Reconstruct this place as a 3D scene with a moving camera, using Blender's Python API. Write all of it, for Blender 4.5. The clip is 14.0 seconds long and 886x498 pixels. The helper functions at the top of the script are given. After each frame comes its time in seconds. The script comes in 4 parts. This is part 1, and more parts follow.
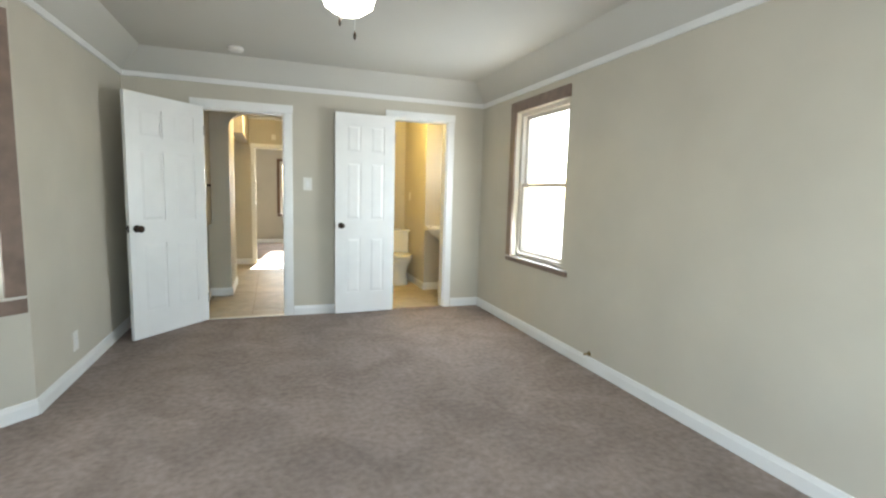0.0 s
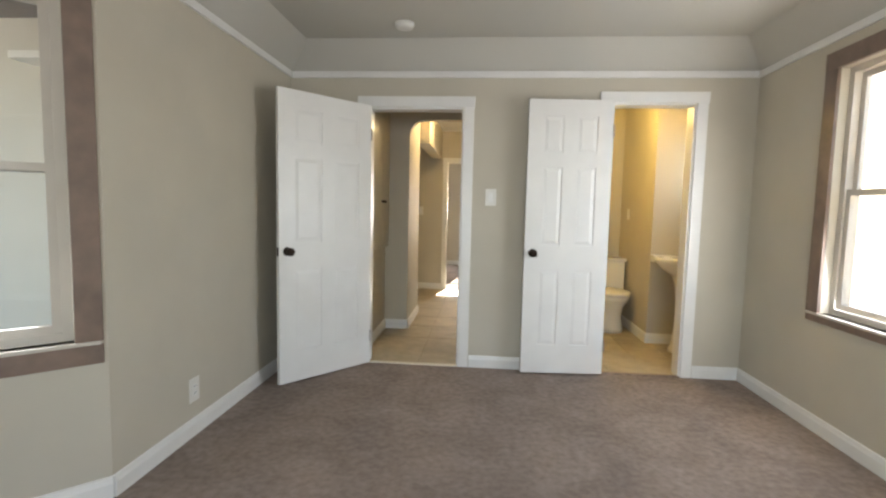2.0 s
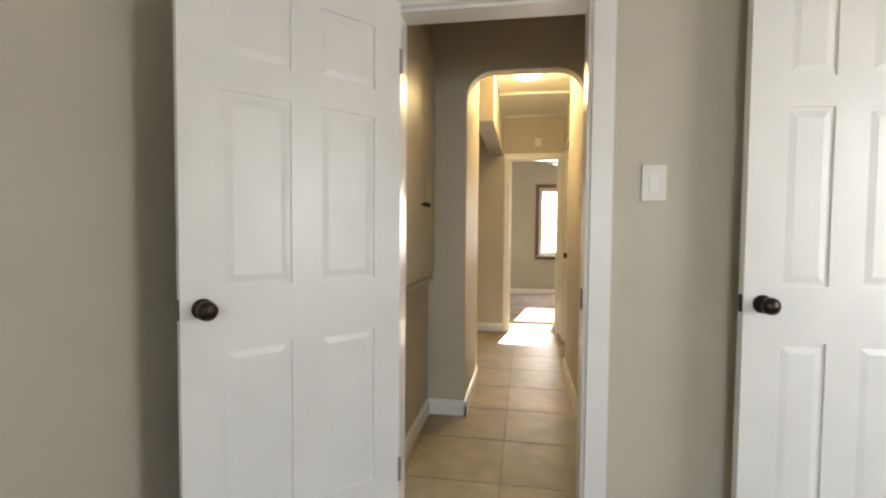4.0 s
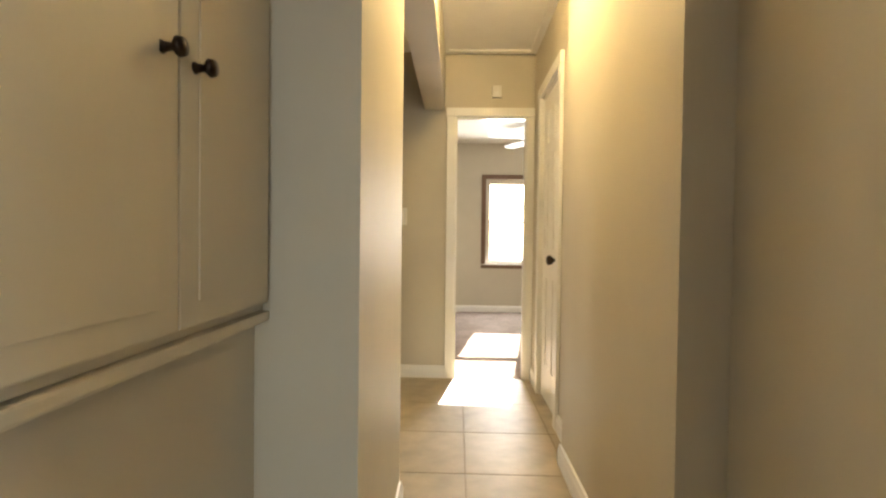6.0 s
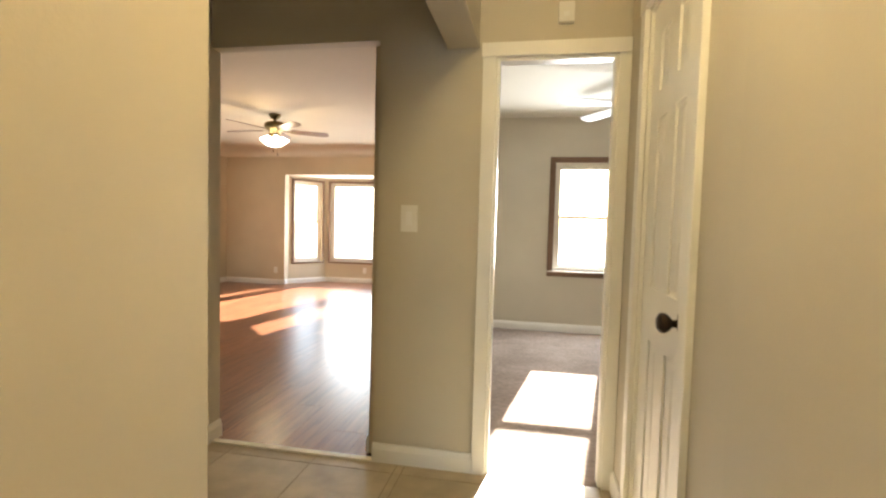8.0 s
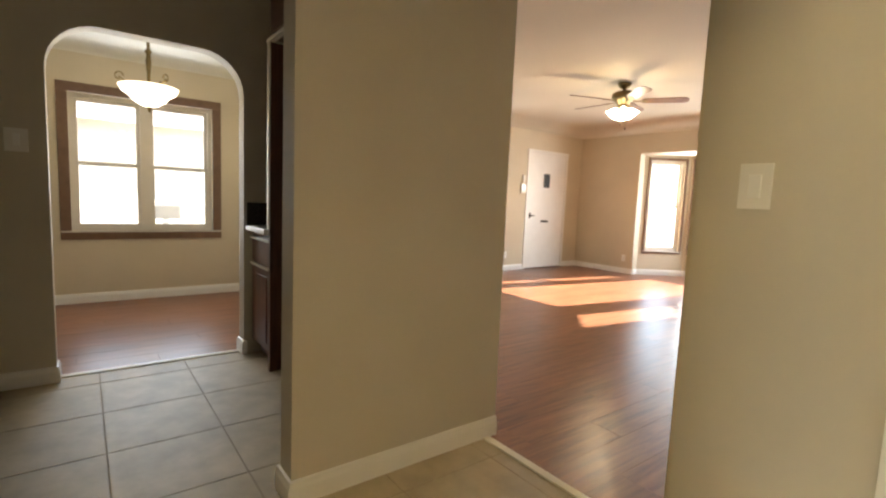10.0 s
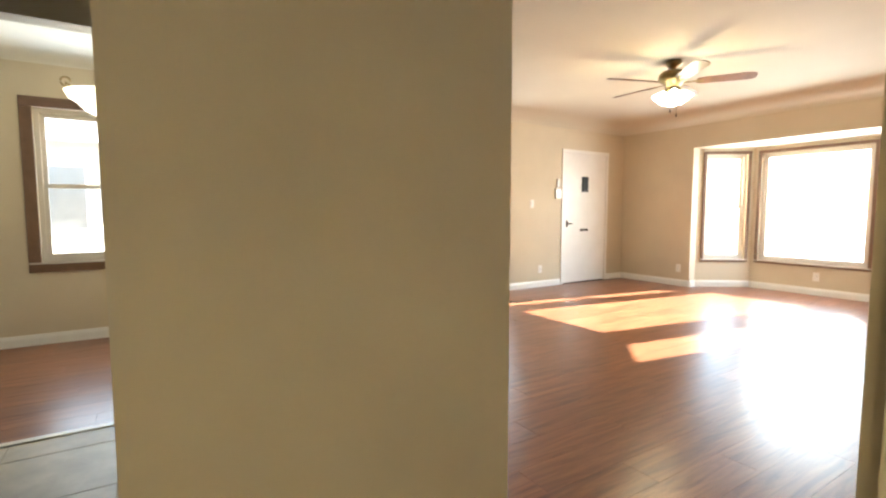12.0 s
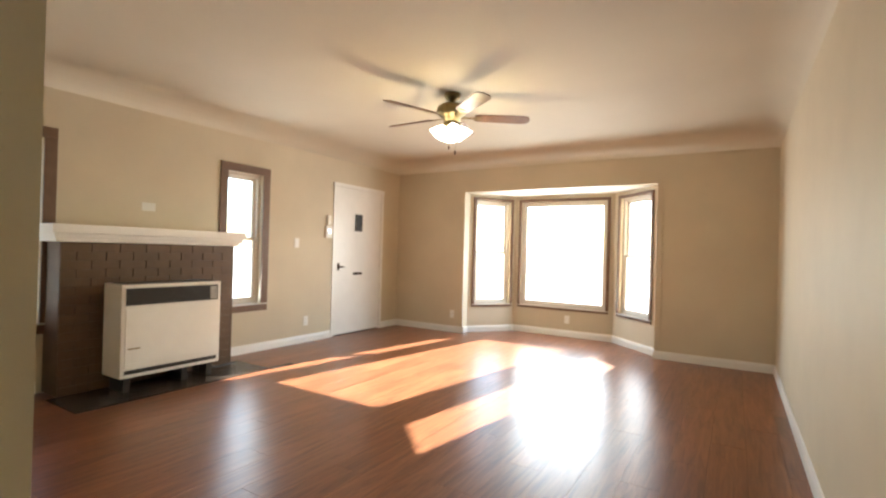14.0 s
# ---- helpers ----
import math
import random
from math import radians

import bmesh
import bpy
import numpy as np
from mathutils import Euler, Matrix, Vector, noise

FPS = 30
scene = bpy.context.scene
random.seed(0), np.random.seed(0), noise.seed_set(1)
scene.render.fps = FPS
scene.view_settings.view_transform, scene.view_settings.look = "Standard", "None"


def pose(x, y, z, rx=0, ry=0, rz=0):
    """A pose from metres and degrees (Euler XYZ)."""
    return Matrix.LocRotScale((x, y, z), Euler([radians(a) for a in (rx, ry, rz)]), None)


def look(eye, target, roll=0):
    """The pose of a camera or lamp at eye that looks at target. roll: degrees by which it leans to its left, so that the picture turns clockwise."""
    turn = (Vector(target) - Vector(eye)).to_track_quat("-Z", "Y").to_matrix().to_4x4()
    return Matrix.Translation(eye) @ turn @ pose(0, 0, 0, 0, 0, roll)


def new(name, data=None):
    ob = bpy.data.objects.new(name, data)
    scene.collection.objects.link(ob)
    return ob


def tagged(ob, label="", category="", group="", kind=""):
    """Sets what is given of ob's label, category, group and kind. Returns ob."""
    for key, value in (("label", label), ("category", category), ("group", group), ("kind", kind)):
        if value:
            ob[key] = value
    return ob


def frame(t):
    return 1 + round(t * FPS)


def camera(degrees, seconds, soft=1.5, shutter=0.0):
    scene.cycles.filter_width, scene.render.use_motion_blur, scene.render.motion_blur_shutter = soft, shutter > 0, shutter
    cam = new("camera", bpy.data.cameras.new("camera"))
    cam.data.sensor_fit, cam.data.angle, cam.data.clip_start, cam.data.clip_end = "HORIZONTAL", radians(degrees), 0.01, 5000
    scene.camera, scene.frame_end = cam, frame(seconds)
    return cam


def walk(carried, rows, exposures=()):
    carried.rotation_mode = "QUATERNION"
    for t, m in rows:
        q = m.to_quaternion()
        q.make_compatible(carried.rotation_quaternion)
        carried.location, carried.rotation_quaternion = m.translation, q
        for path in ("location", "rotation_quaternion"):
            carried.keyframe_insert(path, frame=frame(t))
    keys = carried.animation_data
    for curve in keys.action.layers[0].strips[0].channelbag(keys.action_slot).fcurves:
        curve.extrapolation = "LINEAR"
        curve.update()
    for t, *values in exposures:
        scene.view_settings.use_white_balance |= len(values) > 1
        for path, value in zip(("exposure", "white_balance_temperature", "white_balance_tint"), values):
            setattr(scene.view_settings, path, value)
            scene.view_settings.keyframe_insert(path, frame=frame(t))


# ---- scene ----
cam = camera(85.8, 14.0, soft=2.3)
PATH = [
    (0, (0.823, -5.1, 1.304), (1.489, -3.229, 1.072), 1.6),
    (0.5, (0.94, -4.9, 1.303), (1.376, -2.961, 1.074), 1.7),
    (1, (1.131, -4.578, 1.329), (1.359, -2.606, 1.088), 0.9),
    (1.5, (1.17, -4.158, 1.29), (1.197, -2.168, 1.087), 0.9),
    (2, (1.092, -3.758, 1.259), (0.93, -1.771, 1.093), 1.3),
    (2.5, (1.106, -3.285, 1.27), (0.721, -1.328, 1.11), 0.7),
    (3, (0.997, -2.794, 1.229), (0.546, -0.851, 1.094), 0.7),
    (3.2, (0.927, -2.594, 1.206), (0.498, -0.645, 1.087), 0.7),
    (5.3, (0.511, -0.632, 1.165), (0.313, 1.357, 1.092), 0.6),
    (5.5, (0.515, -0.423, 1.145), (0.349, 1.569, 1.073), 0.7),
    (6, (0.546, 0.067, 1.053), (0.487, 2.066, 1.015), 0.7),
    (6.5, (0.562, 0.438, 1.128), (0.585, 2.436, 1.035), 0.9),
    (7, (0.634, 0.807, 1.169), (0.616, 2.804, 1.055), 0.7),
    (7.2, (0.623, 0.951, 1.177), (0.589, 2.947, 1.062), 0.9),
    (9.3, (0.89, 1.86, 1.215), (-0.325, 3.444, 1.105), 2.4),
    (9.5, (0.85, 1.90, 1.18), (-0.466, 3.404, 1.049), 2.5),
    (10, (0.686, 2.146, 1.154), (-0.899, 3.349, 0.949), 2.4),
    (10.5, (0.636, 2.367, 1.135), (-1.156, 3.23, 0.932), 1.4),
    (11, (0.489, 2.492, 1.128), (-1.354, 3.251, 0.956), 0.7),
    (11.5, (0.327, 2.738, 1.181), (-1.464, 3.609, 1.003), -0.1),
    (12, (0.18, 2.80, 1.15), (-1.505, 3.862, 0.99), -0.05),
    (12.5, (-0.088, 3.185, 1.128), (-1.64, 4.439, 0.99), 0.0),
    (13, (-0.30, 3.43, 1.158), (-1.644, 4.909, 1.059), 0.5),
    (13.5, (-0.418, 3.523, 1.211), (-1.535, 5.181, 1.159), 1.6),
    (14, (-0.469, 3.604, 1.198), (-1.516, 5.308, 1.207), 1.6),
]
EXPOSURES = [(0, 3.45, 6250, 6), (1.5, 3.2, 6500, 10), (3.2, 3.15, 7000, 14), (5.3, 3.6, 6950, 11), (6.5, 3.7, 6850, 10), (7.2, 3.6, 6600, 8), (9.3, 3.55, 6500, 9), (11.5, 4.0, 6150, 4), (12.5, 3.95, 6050, 3), (14, 3.5, 6150, 4)]
walk(cam, [(t, look(eye, target, roll)) for t, eye, target, roll in PATH], EXPOSURES)

# ---------------------------------------------------------------- light
world = bpy.data.worlds.new("sky")
scene.world = world
world.use_nodes = True
_wn = world.node_tree.nodes
_sky = _wn.new("ShaderNodeTexSky")
_sky.sky_type = "NISHITA"
_sky.sun_disc = False
SUN_WAY = Vector((-0.165, -1.0, -0.462)).normalized()
_sky.sun_elevation = math.asin(-SUN_WAY.z)
_sky.sun_rotation = math.atan2(-SUN_WAY.x, -SUN_WAY.y)
_wn["Background"].inputs["Strength"].default_value = 0.085
world.node_tree.links.new(_sky.outputs[0], _wn["Background"].inputs["Color"])
sun_data = bpy.data.lights.new("sun", "SUN")
sun_data.energy, sun_data.angle, sun_data.color = 5.0, radians(0.5), (1.0, 0.93, 0.82)
sun = new("sun", sun_data)
sun.matrix_world = Matrix.Translation((-2, 30, 15)) @ SUN_WAY.to_track_quat("-Z", "Y").to_matrix().to_4x4()


def window_light(x, y, z, w, h, way, power, colour=(0.93, 0.97, 1.0)):
    """Daylight of the sky entering by an opening."""
    d = bpy.data.lights.new("window_light", "AREA")
    d.shape, d.size, d.size_y, d.energy, d.color = "RECTANGLE", w, h, power * 0.72, colour
    o = new("window_light", d)
    o.matrix_world = look((x, y, z), (x + way[0], y + way[1], z + way[2]))
    return o


def lamp(x, y, z, power, colour=(1.0, 0.72, 0.36), size=0.06):
    d = bpy.data.lights.new("bulb", "POINT")
    d.energy, d.color, d.shadow_soft_size = power * 0.72, colour, size
    o = new("bulb", d)
    o.location = (x, y, z)
    return o


window_light(3.06, -1.22, 1.3, 0.75, 1.3, (-1, 0, -0.15), 3.7, (0.86, 0.93, 1.0))
window_light(-0.83, -2.29, 1.3, 0.6, 1.3, (0.7, -0.7, -0.15), 2.4, (0.86, 0.93, 1.0))
window_light(1.3, -6.05, 1.3, 1.6, 1.3, (0.25, 1, -0.75), 10.5, (0.80, 0.91, 1.0))
window_light(-2.65, 10.4, 1.2, 1.3, 1.5, (0, -1, -0.1), 6.5)
window_light(-5.05, 6.93, 1.3, 0.45, 1.4, (1, 0, -0.1), 1.5)
window_light(-5.05, 2.68, 1.4, 1.2, 1.3, (1, 0, 0.05), 3.4)
window_light(1.3, 7.03, 1.3, 0.6, 1.2, (0, -1, -0.2), 8)
lamp(0.70, 2.0, 2.33, 5.0, (1.0, 0.76, 0.38), 0.13)
lamp(2.2, 0.75, 2.2, 4.2, (1.0, 0.68, 0.18))
lamp(-3.95, 2.605, 1.83, 5.2, (1.0, 0.74, 0.34))
lamp(-2.62, 7.19, 1.94, 2.9, (1.0, 0.78, 0.44), 0.1)
lamp(1.14, -2.90, 2.13, 0.3, (1.0, 0.85, 0.65), 0.1)


# ---------------------------------------------------------------- materials
def mat(name, colour, rough=0.6, metal=0.0, vary=0.06, scale=8.0, bump=0.05, bscale=90.0, spec=0.5, emit=0.0, obj=0.0, patch=0.0, pscale=1.0):
    m = bpy.data.materials.new(name)
    m.use_nodes = True
    n, l = m.node_tree.nodes, m.node_tree.links
    b = n["Principled BSDF"]
    b.inputs["Roughness"].default_value = rough
    b.inputs["Metallic"].default_value = metal
    b.inputs["Specular IOR Level"].default_value = spec
    co = n.new("ShaderNodeTexCoord")
    geo = n.new("ShaderNodeNewGeometry")
    big = n.new("ShaderNodeTexNoise")
    big.inputs["Scale"].default_value = scale
    big.inputs["Detail"].default_value = 5
    l.new(geo.outputs["Position"], big.inputs["Vector"])
    ramp = n.new("ShaderNodeMapRange")
    ramp.inputs["From Min"].default_value, ramp.inputs["From Max"].default_value = 0.3, 0.7
    ramp.inputs["To Min"].default_value, ramp.inputs["To Max"].default_value = 1 - vary, 1 + vary
    l.new(big.outputs["Fac"], ramp.inputs["Value"])
    mul = n.new("ShaderNodeVectorMath")
    mul.operation = "SCALE"
    mul.inputs[0].default_value = colour
    l.new(ramp.outputs[0], mul.inputs["Scale"])
    out = mul.outputs[0]
    if patch:
        # broad worn or dirty patches on top of the fine variation
        wide = n.new("ShaderNodeTexNoise")
        wide.inputs["Scale"].default_value = pscale
        wide.inputs["Detail"].default_value = 3
        wide.inputs["Distortion"].default_value = 0.8
        l.new(geo.outputs["Position"], wide.inputs["Vector"])
        r3 = n.new("ShaderNodeMapRange")
        r3.inputs["From Min"].default_value, r3.inputs["From Max"].default_value = 0.35, 0.65
        r3.inputs["To Min"].default_value, r3.inputs["To Max"].default_value = 1 - patch, 1 + patch
        l.new(wide.outputs["Fac"], r3.inputs["Value"])
        m3 = n.new("ShaderNodeVectorMath")
        m3.operation = "SCALE"
        l.new(out, m3.inputs[0])
        l.new(r3.outputs[0], m3.inputs["Scale"])
        out = m3.outputs[0]
    if obj:
        info = n.new("ShaderNodeObjectInfo")
        r2 = n.new("ShaderNodeMapRange")
        r2.inputs["To Min"].default_value, r2.inputs["To Max"].default_value = 1 - obj, 1 + obj
        l.new(info.outputs["Random"], r2.inputs["Value"])
        m2 = n.new("ShaderNodeVectorMath")
        m2.operation = "SCALE"
        l.new(out, m2.inputs[0])
        l.new(r2.outputs[0], m2.inputs["Scale"])
        out = m2.outputs[0]
    l.new(out, b.inputs["Base Color"])
    if bump:
        fine = n.new("ShaderNodeTexNoise")
        fine.inputs["Scale"].default_value = bscale
        fine.inputs["Detail"].default_value = 3
        l.new(geo.outputs["Position"], fine.inputs["Vector"])
        bp = n.new("ShaderNodeBump")
        bp.inputs["Strength"].default_value = bump
        bp.inputs["Distance"].default_value = 0.01
        l.new(fine.outputs["Fac"], bp.inputs["Height"])
        l.new(bp.outputs[0], b.inputs["Normal"])
    if emit:
        b.inputs["Emission Color"].default_value = (*colour, 1)
        b.inputs["Emission Strength"].default_value = emit
    return m


def wood_mat(name, dark, light, rough, stretch, obj=0.12, spec=0.5, bump=0.15):
    """Wood with long grain along one axis; stretch: the scale of the noise along x, y, z."""
    m = mat(name, light, rough, 0, 0.0, 1, 0, spec=spec)
    n, l = m.node_tree.nodes, m.node_tree.links
    b = n["Principled BSDF"]
    geo = n.new("ShaderNodeNewGeometry")
    info = n.new("ShaderNodeObjectInfo")
    mp = n.new("ShaderNodeMapping")
    mp.inputs["Scale"].default_value = stretch
    off = n.new("ShaderNodeVectorMath")
    off.operation = "MULTIPLY_ADD"
    off.inputs[1].default_value = (1, 1, 1)
    l.new(geo.outputs["Position"], mp.inputs["Vector"])
    l.new(mp.outputs[0], off.inputs[0])
    sc = n.new("ShaderNodeMath")
    sc.operation = "MULTIPLY"
    sc.inputs[1].default_value = 37.0
    l.new(info.outputs["Random"], sc.inputs[0])
    l.new(sc.outputs[0], off.inputs[2])
    ns = n.new("ShaderNodeTexNoise")
    ns.inputs["Scale"].default_value = 1.0
    ns.inputs["Detail"].default_value = 8
    ns.inputs["Roughness"].default_value = 0.65
    ns.inputs["Distortion"].default_value = 0.6
    l.new(off.outputs[0], ns.inputs["Vector"])
    cr = n.new("ShaderNodeValToRGB")
    cr.color_ramp.elements[0].position, cr.color_ramp.elements[0].color = 0.32, (*dark, 1)
    cr.color_ramp.elements[1].position, cr.color_ramp.elements[1].color = 0.68, (*light, 1)
    l.new(ns.outputs["Fac"], cr.inputs["Fac"])
    r2 = n.new("ShaderNodeMapRange")
    r2.inputs["To Min"].default_value, r2.inputs["To Max"].default_value = 1 - obj, 1 + obj
    l.new(info.outputs["Random"], r2.inputs["Value"])
    m2 = n.new("ShaderNodeVectorMath")
    m2.operation = "SCALE"
    l.new(cr.outputs[0], m2.inputs[0])
    l.new(r2.outputs[0], m2.inputs["Scale"])
    l.new(m2.outputs[0], b.inputs["Base Color"])
    bp = n.new("ShaderNodeBump")
    bp.inputs["Strength"].default_value = bump
    bp.inputs["Distance"].default_value = 0.004
    l.new(ns.outputs["Fac"], bp.inputs["Height"])
    l.new(bp.outputs[0], b.inputs["Normal"])
    return m


def glass_mat(name):
    m = bpy.data.materials.new(name)
    m.use_nodes = True
    n, l = m.node_tree.nodes, m.node_tree.links
    n.remove(n["Principled BSDF"])
    tr, gl, mx = n.new("ShaderNodeBsdfTransparent"), n.new("ShaderNodeBsdfGlossy"), n.new("ShaderNodeMixShader")
    gl.inputs["Roughness"].default_value = 0.02
    mx.inputs[0].default_value = 0.04
    l.new(tr.outputs[0], mx.inputs[1])
    l.new(gl.outputs[0], mx.inputs[2])
    l.new(mx.outputs[0], n["Material Output"].inputs[0])
    return m


M_WALL = mat("greige_paint", (0.545, 0.50, 0.41), 0.62, vary=0.045, scale=2.2, bump=0.04, bscale=140)
M_CEIL = mat("ceiling_paint", (0.72, 0.69, 0.62), 0.75, vary=0.03, scale=1.1, bump=0.12, bscale=120)
# bedroom ceiling: one even tone, darker than M_CEIL
M_CEIL_BED = mat("bedroom_ceiling_paint", (0.56, 0.54, 0.485), 0.75, vary=0.03, scale=1.1, bump=0.10, bscale=120)
M_CEIL_TAN = mat("tan_ceiling_paint", (0.61, 0.56, 0.455), 0.75, vary=0.04, scale=1.1, bump=0.12, bscale=120)
M_WALL_GOLD = mat("golden_beige_paint", (0.58, 0.505, 0.375), 0.62, vary=0.045, scale=2.2, bump=0.04, bscale=140)
M_WHITE = mat("white_gloss_paint", (0.80, 0.79, 0.76), 0.32, vary=0.03, scale=5, bump=0.03, bscale=60)
M_CABPAINT = mat("cream_cabinet_paint", (0.72, 0.68, 0.58), 0.42, vary=0.03, scale=4, bump=0.05, bscale=70)
M_CUPBOARD = mat("beige_cupboard_paint", (0.575, 0.525, 0.42), 0.45, vary=0.03, scale=4, bump=0.05, bscale=70)
M_CARPET = mat("brown_carpet", (0.315, 0.252, 0.218), 0.97, vary=0.16, scale=26, bump=0.8, bscale=260, spec=0.08, patch=0.13, pscale=2.6)
M_TILE = mat("beige_ceramic_tile", (0.43, 0.365, 0.255), 0.5, vary=0.12, scale=9, bump=0.06, bscale=30, obj=0.05, patch=0.10, pscale=2.2)
M_GROUT = mat("grout", (0.34, 0.28, 0.20), 0.9, vary=0.1, scale=20, bump=0.2)
M_LAMINATE = wood_mat("cherry_laminate", (0.115, 0.040, 0.020), (0.275, 0.112, 0.052), 0.30, (26, 2.2, 20))
M_SUBFLOOR = mat("dark_joint", (0.05, 0.025, 0.015), 0.8)
M_BROWN = mat("brown_trim_paint", (0.150, 0.084, 0.050), 0.5, vary=0.12, scale=14, bump=0.08, bscale=80)
M_TAUPE = mat("taupe_trim_paint", (0.215, 0.150, 0.115), 0.5, vary=0.12, scale=14, bump=0.08, bscale=80, patch=0.12, pscale=3.0)
M_SASH = mat("vinyl_sash", (0.60, 0.55, 0.48), 0.45, vary=0.03)
M_GLASS = glass_mat("window_glass")
M_BRONZE = mat("oil_rubbed_bronze", (0.045, 0.032, 0.024), 0.32, 0.85, vary=0.2, scale=40)
M_BRASS = mat("antique_brass", (0.23, 0.17, 0.075), 0.35, 0.9, vary=0.2, scale=30)
M_DARKWOOD = wood_mat("cherry_cabinet_wood", (0.045, 0.014, 0.008), (0.13, 0.045, 0.022), 0.35, (30, 30, 2.5))
M_BLADE = wood_mat("fan_blade_wood", (0.07, 0.03, 0.014), (0.20, 0.10, 0.05), 0.35, (6, 6, 6))
M_COUNTER = mat("grey_countertop", (0.62, 0.60, 0.57), 0.25, vary=0.15, scale=60, bump=0)
M_SPLASH = mat("dark_granite", (0.06, 0.055, 0.05), 0.2, vary=0.4, scale=80, bump=0)
M_BRICK = mat("dark_brown_painted_brick", (0.105, 0.058, 0.028), 0.45, vary=0.16, scale=9, bump=0.25, bscale=60, obj=0.08)
M_BRICKJ = mat("painted_joint", (0.090, 0.050, 0.024), 0.6, vary=0.15, scale=12)
M_SLATE = mat("black_hearth_slab", (0.035, 0.026, 0.02), 0.25, vary=0.3, scale=10)
M_HEATER = mat("white_enamel", (0.74, 0.72, 0.67), 0.35, vary=0.02, bump=0.01)
M_BLACK = mat("black_grille", (0.015, 0.014, 0.013), 0.4, vary=0.1)
M_PORCELAIN = mat("porcelain", (0.78, 0.75, 0.68), 0.12, vary=0.02, bump=0)
M_CHROME = mat("chrome", (0.7, 0.7, 0.7), 0.12, 1.0, vary=0.02, bump=0)
M_PLASTIC = mat("white_plastic", (0.76, 0.74, 0.69), 0.4, vary=0.02, bump=0)
M_SHADE = mat("lit_opal_glass", (1.0, 0.92, 0.78), 0.3, vary=0.0, bump=0, emit=1.0)
M_ALABASTER = mat("lit_alabaster_glass", (1.0, 0.83, 0.55), 0.35, vary=0.08, scale=14, bump=0, emit=0.30)
M_SILVER = mat("brushed_nickel", (0.42, 0.40, 0.38), 0.35, 0.9, vary=0.05)
M_GREYBLADE = mat("grey_fan_blade", (0.30, 0.27, 0.25), 0.5, vary=0.1)
M_STUCCO = mat("stucco", (0.62, 0.56, 0.47), 0.9, vary=0.08, scale=3, bump=0.5, bscale=50)
M_ROOF = mat("roof_shingle", (0.22, 0.19, 0.17), 0.9, vary=0.2, scale=10, bump=0.6, bscale=30)
M_GROUND = mat("pale_concrete_ground", (0.42, 0.40, 0.36), 0.9, vary=0.15, scale=0.7, bump=0.3, bscale=20)
M_FENCE = mat("weathered_fence", (0.30, 0.27, 0.24), 0.85, vary=0.2, scale=9, bump=0.3)


# ---------------------------------------------------------------- helpers
def box(bm, x0, y0, z0, x1, y1, z1, bevel=0.0):
    v = [bm.verts.new(p) for p in ((x0, y0, z0), (x1, y0, z0), (x1, y1, z0), (x0, y1, z0), (x0, y0, z1), (x1, y0, z1), (x1, y1, z1), (x0, y1, z1))]
    f = [bm.faces.new([v[i] for i in q]) for q in ((0, 3, 2, 1), (4, 5, 6, 7), (0, 1, 5, 4), (1, 2, 6, 5), (2, 3, 7, 6), (3, 0, 4, 7))]
    if bevel:
        bmesh.ops.bevel(bm, geom=list({e for g in f for e in g.edges}), offset=bevel, segments=2, affect="EDGES", profile=0.7)
    return bm


def boxes(*rows, bevel=0.0):
    bm = bmesh.new()
    for r in rows:
        box(bm, *r, bevel=bevel)
    return bm


def lathe(profile, n=20, cx=0.0, cy=0.0, bm=None):
    """A turned body from (radius, z) pairs."""
    bm = bm or bmesh.new()
    rings = []
    for r, z in profile:
        rings.append([bm.verts.new((cx + max(r, 1e-4) * math.cos(2 * math.pi * i / n), cy + max(r, 1e-4) * math.sin(2 * math.pi * i / n), z)) for i in range(n)])
    for a, b in zip(rings, rings[1:]):
        for i in range(n):
            f = bm.faces.new((a[i], a[(i + 1) % n], b[(i + 1) % n], b[i]))
            f.smooth = True
    bm.faces.new(rings[0][::-1])
    bm.faces.new(rings[-1])
    return bm


def tube(points, r, n=8, bm=None):
    bm = bm or bmesh.new()
    pts = [Vector(p) for p in points]
    rings = []
    for i, p in enumerate(pts):
        d = (pts[min(i + 1, len(pts) - 1)] - pts[max(i - 1, 0)]).normalized()
        q = d.to_track_quat("Z", "Y")
        rings.append([bm.verts.new(p + q @ Vector((r * math.cos(2 * math.pi * k / n), r * math.sin(2 * math.pi * k / n), 0))) for k in range(n)])
    for a, b in zip(rings, rings[1:]):
        for k in range(n):
            bm.faces.new((a[k], a[(k + 1) % n], b[(k + 1) % n], b[k])).smooth = True
    bm.faces.new(rings[0][::-1])
    bm.faces.new(rings[-1])
    return bm


def prism(bm, outline, axis, a, b):
    """Extrudes a closed outline (u, v) between a and b along axis; u, v are the other two axes in order."""
    def at(u, v, w):
        return {"x": (w, u, v), "y": (u, w, v), "z": (u, v, w)}[axis]
    A = [bm.verts.new(at(u, v, a)) for u, v in outline]
    B = [bm.verts.new(at(u, v, b)) for u, v in outline]
    n = len(A)
    for i in range(n):
        bm.faces.new((A[i], A[(i + 1) % n], B[(i + 1) % n], B[i]))
    bm.faces.new(A[::-1])
    bm.faces.new(B)
    return bm


def mesh_of(name, bm, material):
    bmesh.ops.recalc_face_normals(bm, faces=bm.faces[:])
    me = bpy.data.meshes.new(name)
    bm.to_mesh(me)
    bm.free()
    me.materials.append(material)
    return me


def part(name, bm, material, parent=None, label=""):
    o = new(name, mesh_of(name, bm, material))
    o.parent = parent
    if label:
        o["label"] = label
    return o


